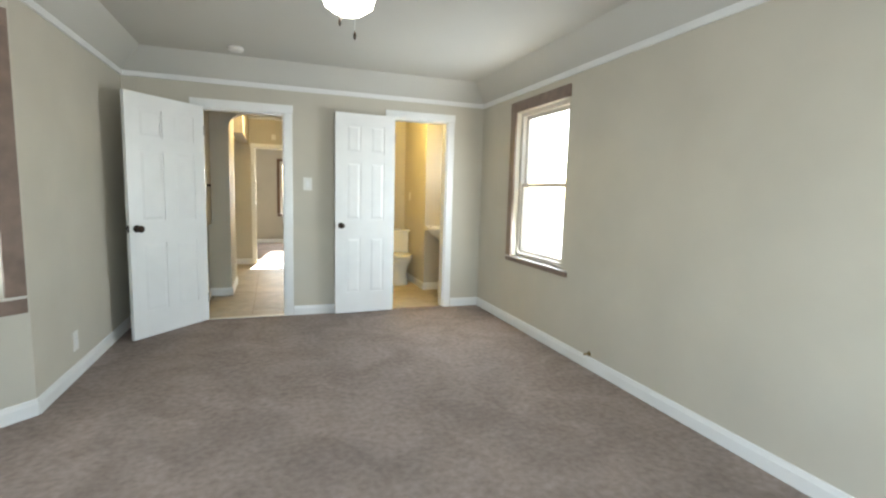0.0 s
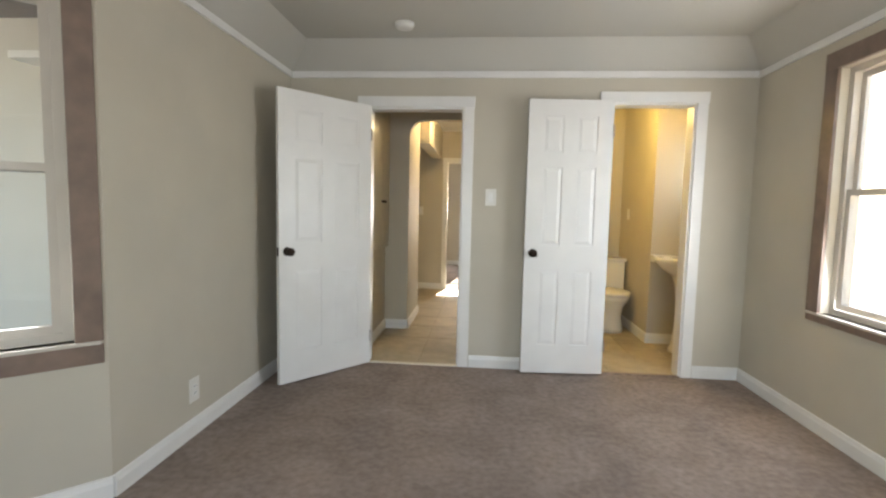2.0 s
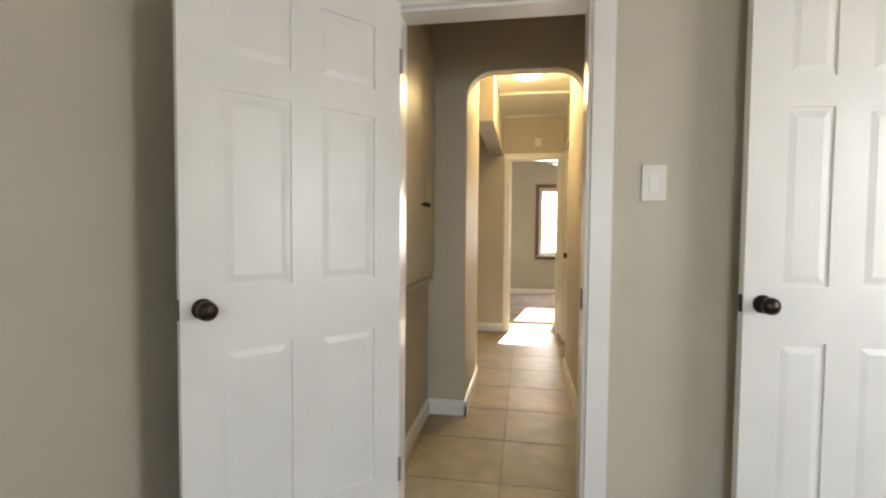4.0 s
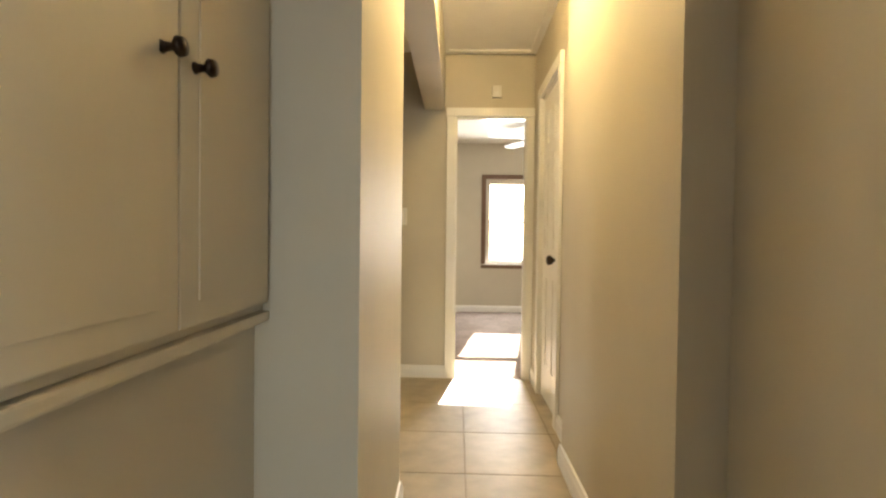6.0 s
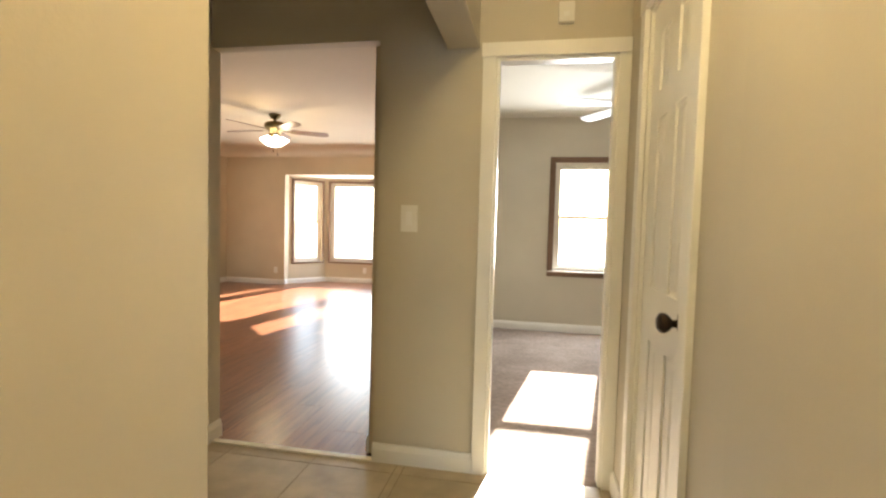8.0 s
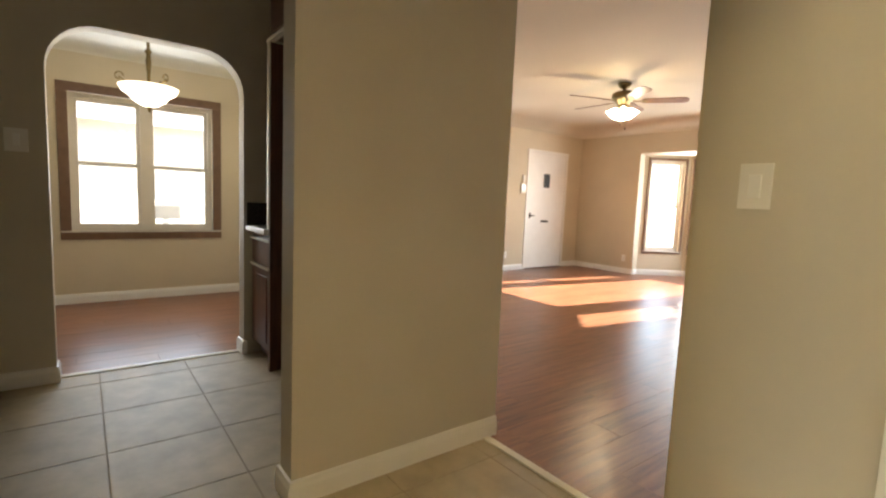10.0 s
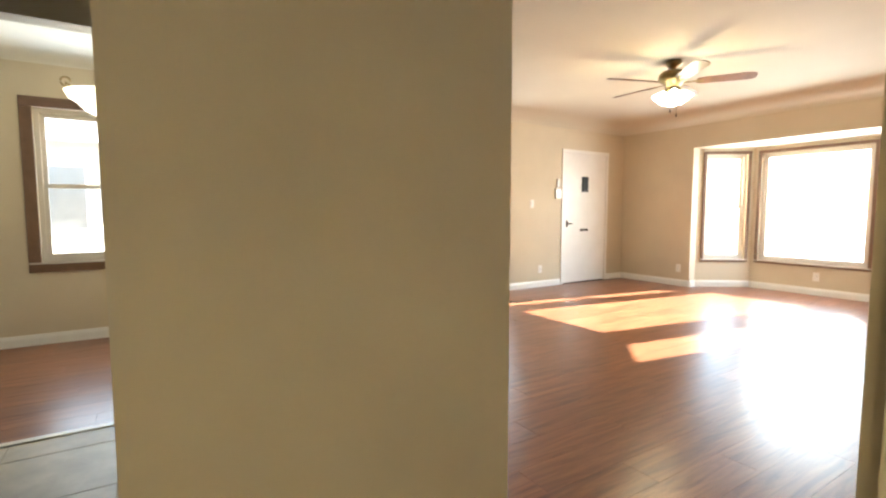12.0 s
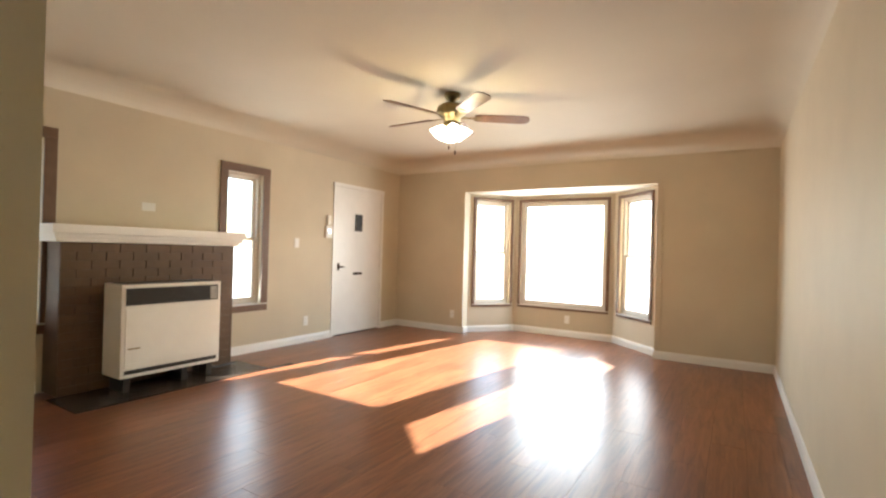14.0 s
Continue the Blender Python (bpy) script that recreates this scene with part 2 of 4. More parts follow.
def thing(name, m, label, category, group="", kind=""):
    o = new(name)
    o.empty_display_size = 0.1
    o.matrix_world = m
    return tagged(o, label, category, group, kind)


def struct(name, bm, material, label, category):
    return tagged(part(name, bm, material), label, category, kind="structure")


def wall(name, axis, at, thick, a0, a1, z1, holes=(), label="greige painted plaster wall", material=None):
    """A wall along axis ('x' or 'y') between at and at + thick; holes: (from, to, bottom, top, corner radius)."""
    bm = bmesh.new()

    def piece(u0, u1, z0, z2):
        if u1 - u0 > 1e-4 and z2 - z0 > 1e-4:
            if axis == "x":
                box(bm, u0, at, z0, u1, at + thick, z2)
            else:
                box(bm, at, u0, z0, at + thick, u1, z2)
    u = a0
    for h0, h1, zb, zt, r in sorted(holes):
        piece(u, h0, 0, z1)
        piece(h0, h1, 0, zb)
        piece(h0, h1, zt, z1)
        if r:
            for c, s in ((h0, 1), (h1, -1)):
                arc = [(c, zt)] + [(c + s * (r - r * math.cos(t)), zt - r + r * math.sin(t)) for t in [math.pi / 2 * k / 8 for k in range(8, -1, -1)]]
                prism(bm, arc, "y" if axis == "x" else "x", at, at + thick)
        u = h1
    piece(u, a1, 0, z1)
    return struct(name, bm, material or M_WALL, label, "wall")


BASE_PROFILE = ((0, 0), (0.016, 0), (0.016, 0.066), (0.012, 0.077), (0.009, 0.092), (0, 0.095))


def baseboard(p, q, side=1):
    """A moulded skirting from p to q; the room is on the left of the way p-q (side=1)."""
    p, q = Vector((*p, 0)), Vector((*q, 0))
    d = (q - p).normalized()
    n = Vector((-d.y, d.x, 0)) * side
    bm = bmesh.new()
    A = [bm.verts.new(p + n * u + Vector((0, 0, v))) for u, v in BASE_PROFILE]
    B = [bm.verts.new(q + n * u + Vector((0, 0, v))) for u, v in BASE_PROFILE]
    k = len(A)
    for i in range(k):
        bm.faces.new((A[i], A[(i + 1) % k], B[(i + 1) % k], B[i]))
    bm.faces.new(A[::-1])
    bm.faces.new(B)
    return struct("baseboard", bm, M_WHITE, "white moulded wooden baseboard along the wall", "baseboard")


def ceiling(name, x0, x1, y0, y1, z_wall, z_top, reach, material, label, thick=0.06, straight=False):
    """A flat ceiling with a coved edge that starts on the walls at z_wall."""
    bm = bmesh.new()
    loops = []
    for k in range(7):
        t = math.pi / 2 * k / 6
        d, z = (reach * k / 6, z_wall + (z_top - z_wall) * k / 6) if straight else (reach * (1 - math.cos(t)), z_wall + (z_top - z_wall) * math.sin(t))
        loops.append([bm.verts.new(p) for p in ((x0 + d, y0 + d, z), (x1 - d, y0 + d, z), (x1 - d, y1 - d, z), (x0 + d, y1 - d, z))])
    for a, b in zip(loops, loops[1:]):
        for i in range(4):
            f = bm.faces.new((a[i], a[(i + 1) % 4], b[(i + 1) % 4], b[i]))
            f.smooth = not straight
    bm.faces.new(loops[-1])
    box(bm, x0, y0, z_top + 0.01, x1, y1, z_top + 0.01 + thick)
    return struct(name, bm, material, label, "ceiling")


# ---------------------------------------------------------------- structure
E = 0.13
WH = 2.9
# bedroom
wall("wall_bedroom_doors", "x", 0.0, 0.12, -0.6, 3.25, WH, ((0.18, 0.925, 0, 2.045, 0), (2.035, 2.65, 0, 2.085, 0)))
wall("wall_bedroom_east", "y", 3.085, 0.16, -6.2, 0.0, WH, ((-1.70, -0.82, 0.70, 2.105, 0),))
wall("wall_bedroom_west", "y", -0.61, 0.16, -1.93, 0.0, WH)
wall("wall_bedroom_west_rear", "y", -1.41, 0.16, -6.2, -2.75, WH)
wall("wall_bedroom_back", "x", -6.36, 0.16, -1.5, 3.25, WH, ((0.4, 2.2, 0.62, 2.06, 0),))
ANG = pose(-0.45, -1.93, 0, 0, 0, 225)
bm = bmesh.new()
for r in ((0, 0, 0, 0.11, 0.16, WH), (0.85, 0, 0, 1.18, 0.16, WH), (0.11, 0, 0, 0.85, 0.16, 0.69), (0.11, 0, 2.08, 0.85, 0.16, WH)):
    box(bm, r[0], -r[4], r[2], r[3], 0, r[5])
bm.transform(ANG)
struct("wall_bedroom_angled", bm, M_WALL, "greige angled plaster wall of the window bay", "wall")
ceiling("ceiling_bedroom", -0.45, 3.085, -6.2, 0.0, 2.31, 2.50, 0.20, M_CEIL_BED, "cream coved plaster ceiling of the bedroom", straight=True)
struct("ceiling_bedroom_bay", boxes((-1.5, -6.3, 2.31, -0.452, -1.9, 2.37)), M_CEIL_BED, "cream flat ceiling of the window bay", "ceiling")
bm = boxes((-0.45, -0.018, 2.268, 3.085, 0, 2.300), (-0.45, -0.026, 2.300, 3.085, 0, 2.313), (-0.45, -6.2, 2.268, -0.432, -0.018, 2.313), (3.067, -6.2, 2.268, 3.085, -0.018, 2.313))
struct("trim_picture_rail", bm, M_WHITE, "cream moulded picture rail under the coved ceiling", "trim")
struct("floor_bedroom", boxes((-1.5, -6.3, -0.1, 3.2, 0.0, 0.0)), M_CARPET, "worn brown cut-pile carpet of the bedroom", "carpet floor")

# vestibule and hall
wall("wall_vestibule_west", "y", -0.03, 0.12, 0.12, 1.13, WH)
wall("wall_vestibule_east", "y", 1.15, 0.12, 0.12, 1.13, WH)
wall("wall_hall_arch", "x", 1.13, 0.10, -0.03, 1.27, WH, ((0.328, 1.035, 0, 2.16, 0.16),))
wall("wall_hall_west", "y", 0.208, 0.12, 1.23, 1.94, WH)
struct("trim_hall_beam", boxes((0.29, 1.94, 2.035, 0.44, 3.695, WH)), M_WALL, "greige plaster beam over the wide hall opening", "beam")
wall("wall_hall_east", "y", 1.05, 0.17, 1.23, 2.31, WH)
wall("wall_hall_closet", "y", 1.12, 0.12, 2.31, 3.695, WH, ((2.78, 3.36, 0, 2.03, 0),))
wall("wall_hall_end", "x", 3.695, 0.07, -1.12, 1.4, WH, ((-0.96, -0.045, 0, 2.09, 0), (0.525, 1.065, 0, 1.985, 0)))
struct("ceiling_hall", boxes((-3.0, 0.12, 2.47, 1.3, 3.695, 2.53)), M_CEIL, "cream flat ceiling of hall and kitchen", "ceiling")
wall("wall_kitchen_stub", "y", -1.08, 0.12, 2.735, 3.695, WH)

# kitchen and dining room
wall("wall_dining_arch", "y", -2.92, 0.12, 0.5, 3.695, WH, ((2.0, 3.04, 0, 2.055, 0.26),))
wall("wall_kitchen_north", "x", 3.695, 0.07, -5.2, -1.12, WH, label="golden beige painted plaster wall", material=M_WALL_GOLD)
wall("wall_kitchen_south", "x", 0.38, 0.12, -5.2, -0.03, WH)
wall("wall_dining_west", "y", -5.25, 0.16, 0.38, 3.765, WH, ((2.06, 3.30, 0.71, 2.02, 0),), label="golden beige painted plaster wall", material=M_WALL_GOLD)
ceiling("ceiling_dining", -5.09, -2.92, 0.5, 3.695, 2.38, 2.47, 0.1, M_CEIL, "cream coved ceiling of the dining room")

# living room
wall("wall_living_west", "y", -5.25, 0.16, 3.765, 9.9, WH, ((4.73, 5.13, 0.55, 2.0, 0), (6.71, 7.16, 0.55, 2.0, 0), (8.33, 9.29, 0, 2.04, 0)), label="golden beige painted plaster wall", material=M_WALL_GOLD)
wall("wall_living_east", "y", -0.09, 0.12, 3.765, 9.9, WH, label="golden beige painted plaster wall", material=M_WALL_GOLD)
wall("wall_living_bay", "x", 9.74, 0.15, -5.09, -0.09, WH, ((-3.87, -1.27, 0, 2.07, 0),), label="golden beige painted plaster wall", material=M_WALL_GOLD)
ceiling("ceiling_living", -5.09, -0.09, 3.765, 9.74, 2.40, 2.58, 0.22, M_CEIL_TAN, "warm cream coved plaster ceiling of the living room")
BAY = ((-3.87, 9.87), (-3.39, 10.5), (-1.91, 10.5), (-1.28, 9.87))


def bay_wall(p, q, holes, name):
    """One face of the bay: its inner face runs from p to q, with a window hole (from, to, bottom, top)."""
    d = Vector((q[0] - p[0], q[1] - p[1], 0))
    m = pose(p[0], p[1], 0, 0, 0, math.degrees(math.atan2(d.y, d.x)))
    w = d.length
    h0, h1, zb, zt = holes
    b = boxes((-0.04, 0, 0, h0, 0.12, 2.3), (h1, 0, 0, w + 0.04, 0.12, 2.3), (h0, 0, 0, h1, 0.12, zb), (h0, 0, zt, h1, 0.12, 2.3))
    b.transform(m)
    struct(name, b, M_WALL_GOLD, "golden beige wall of the bay with a window", "wall")
    return m, w


BM1, BW1 = bay_wall(BAY[0], BAY[1], (0.11, 0.70, 0.42, 1.98), "wall_bay_west")
BM2, BW2 = bay_wall(BAY[1], BAY[2], (0.10, 1.38, 0.42, 1.98), "wall_bay_middle")
BM3, BW3 = bay_wall(BAY[2], BAY[3], (0.14, 0.78, 0.42, 1.98), "wall_bay_east")
bm = bmesh.new()
prism(bm, [(-3.87, 9.886), (-1.27, 9.886), (-1.27, 9.95), (-1.8, 10.7), (-3.45, 10.7), (-3.87, 9.95)], "z", 2.072, 2.2)
struct("ceiling_bay", bm, M_CEIL, "cream plaster soffit of the bay", "ceiling")
struct("trim_bay_opening", boxes((-3.93, 9.728, 0.116, -3.87, 9.74, 2.13), (-1.27, 9.728, 0.116, -1.21, 9.74, 2.13), (-3.87, 9.728, 2.07, -1.27, 9.74, 2.13)), M_WALL_GOLD, "beige flat casing round the bay opening", "trim")
# unseen slabs added above the ceilings to make the rooms light-tight
struct("roof", boxes((-5.5, -6.6, WH, 3.5, 7.35, 3.05), (-5.5, 7.35, WH, 0.1, 10.0, 3.05), (-4.2, 9.9, 2.32, -1.0, 10.75, 2.4)), M_ROOF, "unseen flat slab over the rooms, added to block sun and sky", "roof")

# far bedroom
wall("wall_far_bedroom_north", "x", 7.08, 0.15, 0.03, 3.3, WH, ((0.96, 1.63, 0.71, 1.95, 0),))
wall("wall_far_bedroom_east", "y", 3.2, 0.15, 3.695, 7.08, WH)
wall("wall_far_bedroom_south", "x", 3.695, 0.14, 1.4, 3.2, WH)
struct("ceiling_far_bedroom", boxes((0.03, 3.765, 2.47, 3.2, 7.08, 2.53)), M_CEIL, "cream flat ceiling of the far bedroom", "ceiling")
struct("floor_far_bedroom", boxes((0.0, 3.69, -0.1, 3.2, 7.08, 0.0)), M_CARPET, "brown carpet of the far bedroom", "carpet floor")

# bathroom
wall("wall_bath_west", "y", 1.27, 0.10, 0.12, 2.4, WH)
wall("wall_bath_back", "x", 2.05, 0.12, 1.37, 2.82, WH)
wall("wall_bath_jog", "y", 2.72, 0.10, 0.98, 2.05, WH)
wall("wall_bath_sink", "x", 0.98, 0.12, 2.82, 3.4, WH)
wall("wall_bath_east", "y", 3.25, 0.15, 0.12, 1.42, WH, ((0.30, 0.85, 1.45, 2.05, 0),))
struct("ceiling_bath", boxes((1.3, 0.12, 2.47, 3.3, 2.2, 2.53)), M_CEIL, "cream flat ceiling of the bathroom", "ceiling")

# skirtings: the room lies on the left of each way
for p, q in (((1.01, 0), (1.42, 0)), ((2.74, 0), (3.085, 0))):
    baseboard(q, p)
baseboard((-0.45, 0), (-0.45, -1.93))
baseboard((0.06, 0), (-0.45, 0))
baseboard((3.085, -6.2), (3.085, 0))
baseboard((-0.45, -1.93), (-1.284, -2.764))
baseboard((-1.25, -2.75), (-1.25, -6.2))
baseboard((0.09, 1.13), (0.09, 0.12))
baseboard((0.344, 1.13), (0.09, 1.13))
baseboard((0.328, 1.94), (0.328, 1.114))
baseboard((1.15, 0.12), (1.15, 1.13))
baseboard((1.05, 1.23), (1.05, 2.326))
baseboard((1.05, 2.31), (1.12, 2.31))
baseboard((1.12, 2.31), (1.12, 2.70))
baseboard((1.12, 3.43), (1.12, 3.695))
baseboard((0.46, 3.695), (-0.045, 3.695))
baseboard((-0.96, 3.695), (-0.96, 2.735))
baseboard((-0.944, 2.735), (-1.096, 2.735))
baseboard((-1.08, 2.735), (-1.08, 3.08))
baseboard((-0.96, 3.765), (-0.96, 3.695))
baseboard((-2.80, 3.06), (-2.80, 3.04))
baseboard((-2.784, 3.04), (-2.936, 3.04))
baseboard((-2.936, 2.0), (-2.784, 2.0))
baseboard((-2.80, 2.0), (-2.80, 0.5))
baseboard((-5.09, 3.695), (-5.09, 0.5))
baseboard((-2.92, 0.5), (-2.92, 2.0))
baseboard((-2.92, 3.695), (-5.09, 3.695))
baseboard((-5.09, 8.27), (-5.09, 6.66))
baseboard((-5.09, 5.12), (-5.09, 3.765))
baseboard((-5.09, 9.74), (-5.09, 9.35))
baseboard((-3.87, 9.74), (-5.09, 9.74))
baseboard((-0.09, 9.74), (-1.27, 9.74))
baseboard((-0.09, 3.765), (-0.09, 9.74))
baseboard((-3.39, 10.5), (-3.87, 9.87))
baseboard((-1.91, 10.5), (-3.39, 10.5))
baseboard((-1.28, 9.87), (-1.91, 10.5))
baseboard((-3.87, 9.87), (-3.87, 9.74))
baseboard((-1.27, 9.74), (-1.27, 9.87))
baseboard((3.2, 7.08), (0.03, 7.08))
baseboard((0.03, 7.08), (0.03, 3.765))
baseboard((3.2, 3.835), (3.2, 7.08))
baseboard((2.72, 2.05), (1.37, 2.05))
baseboard((2.72, 0.98), (2.72, 2.05))
baseboard((3.25, 0.98), (2.704, 0.98))
baseboard((1.37, 2.05), (1.37, 0.12))


# ---------------------------------------------------------------- windows and doors
def window(name, m, w, zb, zt, label, group, depth=0.16, split=0.5, double=False, near=True, far=True, fixed=False, trim=M_BROWN, cw=0.085, apron=0.0):
    """A sash window: local x along the wall, y out of the room (the wall's inner face is y = 0); the hole is w wide from zb to zt."""
    t = thing(name, m, label, "window", group, "structure")
    fr = 0.035
    y0, y1 = depth * 0.3, depth * 0.75
    part("window_frame", boxes((0, y0, zb, fr, y1, zt), (w - fr, y0, zb, w, y1, zt), (fr, y0, zb, w - fr, y1, zb + fr), (fr, y0, zt - fr, w - fr, y1, zt)), M_SASH, t)
    spans = [(fr, w / 2 - 0.045), (w / 2 + 0.045, w - fr)] if double else [(fr, w - fr)]
    if double:
        part("mullion", boxes((w / 2 - 0.045, y0 - 0.02, zb + fr, w / 2 + 0.045, y1, zt - fr)), M_SASH, t)
    zm = zb + (zt - zb) * split
    for a, b in spans:
        rows = [(zb + fr, zt - fr, y0 + 0.02)] if fixed else [(zb + fr, zm + 0.018, y0 + 0.012), (zm - 0.018, zt - fr, y0 + 0.042)]
        for z0, z1, y in rows:
            s = 0.032
            sash = part("sash", boxes((a, y, z0, a + s, y + 0.028, z1), (b - s, y, z0, b, y + 0.028, z1), (a + s, y, z0, b - s, y + 0.028, z0 + s), (a + s, y, z1 - s, b - s, y + 0.028, z1)), M_SASH, t)
            pane = part("pane", boxes((a + s - 0.004, y + 0.011, z0 + s - 0.004, b - s + 0.004, y + 0.015, z1 - s + 0.004)), M_GLASS, sash, "clear glass pane")
            pane.visible_shadow = False
    o = 0.02
    part("casing", boxes((-cw if near else -0.02, -0.022, zt, (w + cw) if far else w + 0.02, 0, zt + cw), bevel=0.004), trim, t, "brown painted head casing")
    if near:
        part("casing", boxes((-cw, -o, zb, 0, 0, zt), bevel=0.004), trim, t, "brown painted side casing")
    if far:
        part("casing", boxes((w, -o, zb, w + cw, 0, zt), bevel=0.004), trim, t, "brown painted side casing")
    ah = apron or cw
    part("apron", boxes((-cw, -0.018, zb - ah, w + cw, 0, zb - 0.014), bevel=0.004), trim, t, "brown painted apron")
    part("window_sill", boxes((-cw * 0.9, -0.026, zb - 0.014, w + cw * 0.9, y0, zb), bevel=0.003), M_SASH, t)
    return t


WL = "white sash window in a brown painted wooden casing"
window("window_1", pose(3.085, -0.82, 0, 0, 0, -90), 0.88, 0.70, 2.105, WL + ", beside the bathroom door wall", "bedroom windows", far=False, cw=0.1, trim=M_TAUPE, apron=0.055)
window("window_2", ANG @ pose(0.85, 0, 0, 0, 0, 180), 0.74, 0.69, 2.08, WL + " in the angled bay wall", "bedroom windows", trim=M_TAUPE, cw=0.095)
window("window_3", pose(0.4, -6.2, 0, 0, 0, 180) @ pose(-1.8, 0, 0), 1.8, 0.62, 2.06, WL + " behind the walker", "bedroom windows", double=True, trim=M_TAUPE)
window("window_4", pose(-5.09, 2.06, 0, 0, 0, 90), 1.24, 0.71, 2.02, "double sash window in brown casing over the dining floor", "dining windows", double=True)
window("window_5", pose(-5.09, 4.73, 0, 0, 0, 90), 0.40, 0.55, 2.0, "narrow sash window in brown casing beside the fireplace", "living windows")
window("window_6", pose(-5.09, 6.71, 0, 0, 0, 90), 0.45, 0.55, 2.0, "narrow sash window in brown casing beside the fireplace", "living windows")
window("window_7", BM1 @ pose(0.11, 0, 0), 0.59, 0.42, 1.98, "narrow sash window of the sunny bay", "bay windows", depth=0.12, cw=0.042)
window("window_8", BM2 @ pose(0.10, 0, 0), 1.28, 0.42, 1.98, "wide fixed picture window of the sunny bay", "bay windows", depth=0.12, fixed=True, cw=0.042)
window("window_9", BM3 @ pose(0.14, 0, 0), 0.64, 0.42, 1.98, "narrow sash window of the sunny bay", "bay windows", depth=0.12, cw=0.042)
window("window_10", pose(0.96, 7.08, 0), 0.67, 0.71, 1.95, "sash window in brown casing of the far bedroom", "far windows", cw=0.065)


def leaf(name, m, w, h, label, category="door", knob_x=None, knob_side=(-1, 1), group="", plain=False, kind="structure"):
    """A panelled door leaf: local x from the hinge to the free edge, y across its thickness (0 to 0.035), z up."""
    t = thing(name, m, label, category, group, kind)
    T = 0.035
    if plain:
        part("door_panel", boxes((0, 0, 0, w, T, h), bevel=0.003), M_WHITE, t)
    else:
        st, mid = 0.115, 0.10
        rows = [(0.0, 0.22), (0.80, 0.99), (1.58, 1.68), (h - 0.12, h)]
        cells = [(0.22, 0.80), (0.99, 1.58), (1.68, h - 0.12)]
        bm = boxes((0, 0, 0, st, T, h), (w - st, 0, 0, w, T, h))
        for a, b in rows:
            box(bm, st, 0, a, w - st, T, b)
        for a, b in cells:
            box(bm, w / 2 - mid / 2, 0, a, w / 2 + mid / 2, T, b)
        part("stiles_and_rails", bm, M_WHITE, t)
        for a, b in cells:
            for x0, x1 in ((st, w / 2 - mid / 2), (w / 2 + mid / 2, w - st)):
                bm = boxes((x0, 0.007, a, x1, T - 0.007, b))
                for ya, yb in ((0.007, 0.002), (T - 0.007, T - 0.002)):
                    i, j = 0.012, 0.034
                    A = [bm.verts.new(p) for p in ((x0 + i, ya, a + i), (x1 - i, ya, a + i), (x1 - i, ya, b - i), (x0 + i, ya, b - i))]
                    B = [bm.verts.new(p) for p in ((x0 + j, yb, a + j), (x1 - j, yb, a + j), (x1 - j, yb, b - j), (x0 + j, yb, b - j))]
                    for k in range(4):
                        bm.faces.new((A[k], A[(k + 1) % 4], B[(k + 1) % 4], B[k]))
                    bm.faces.new(B)
                part("panel", bm, M_WHITE, t)
    kx = w - 0.06 if knob_x is None else knob_x
    for s in knob_side:
        bm = lathe([(0.031, 0), (0.031, 0.006), (0.012, 0.010), (0.011, 0.026), (0.022, 0.034), (0.029, 0.046), (0.028, 0.058), (0.018, 0.066), (0.0, 0.068)], 18)
        bm.transform(Matrix.Translation((kx, T if s > 0 else 0, 0.93)) @ Matrix.Rotation(radians(-90 * s), 4, "X"))
        part("door_knob", bm, M_BRONZE, t, "dark oil-rubbed bronze round knob")
    for z in (0.22, h - 0.22):
        part("hinge", boxes((-0.008, T / 2 - 0.01, z - 0.045, 0.004, T + 0.004, z + 0.045)), M_SILVER, t, "nickel butt hinge")
    part("latch_plate", boxes((w - 0.001, T / 2 - 0.012, 0.90, w + 0.0015, T / 2 + 0.012, 0.96)), M_BRONZE, t)
    return t


def casing(name, axis, face, side, a0, a1, top, w=0.08, proud=0.02, label="white painted wooden door casing", jamb=0.12, clip=None):
    """Door casing on a wall face; side: the sign of the way out of the wall. Also lines the opening."""
    c1 = clip if clip is not None else a1 + w
    lo, hi = sorted((face, face + side * proud))
    rows = [(a0 - w, lo, 0, a0, hi, top), (a1, lo, 0, c1, hi, top), (a0 - w - 0.006, lo - (0.004 if side < 0 else 0), top, c1 + (0.006 if clip is None else 0), hi + (0.004 if side > 0 else 0), top + w)]
    j0, j1 = sorted((face, face - side * jamb))
    e = 0.002
    rows += [(a0 + e - 0.002, j0, 0, a0 + 0.014, j1, top), (a1 - 0.014, j0, 0, a1, j1, top), (a0 + 0.014, j0, top - 0.014, a1 - 0.014, j1, top)]
    if axis == "y":
        rows = [(r[1], r[0], r[2], r[4], r[3], r[5]) for r in rows]
    bm = boxes(*rows[:3], bevel=0.004)
    for r in rows[3:]:
        box(bm, *r)
    return struct(name, bm, M_WHITE, label, "door casing")


casing("trim_door_1", "x", 0.0, -1, 0.18, 0.925, 2.045)
casing("trim_door_2", "x", 0.0, -1, 2.035, 2.65, 2.085)
casing("trim_door_3", "x", 3.695, -1, 0.525, 1.065, 1.985, w=0.065, jamb=0.07, clip=1.118)
casing("trim_door_4", "y", 1.12, -1, 2.78, 3.36, 2.03, w=0.07)
casing("trim_door_5", "y", -5.09, 1, 8.33, 9.29, 2.04, w=0.05, proud=0.015, jamb=0.16)
a1 = math.degrees(math.atan2(-0.60, -0.50))
leaf("door_1", pose(0.185, -0.03, 0.015, 0, 0, a1), 0.765, 2.03, "white six-panel wooden door, swung open into the bedroom")
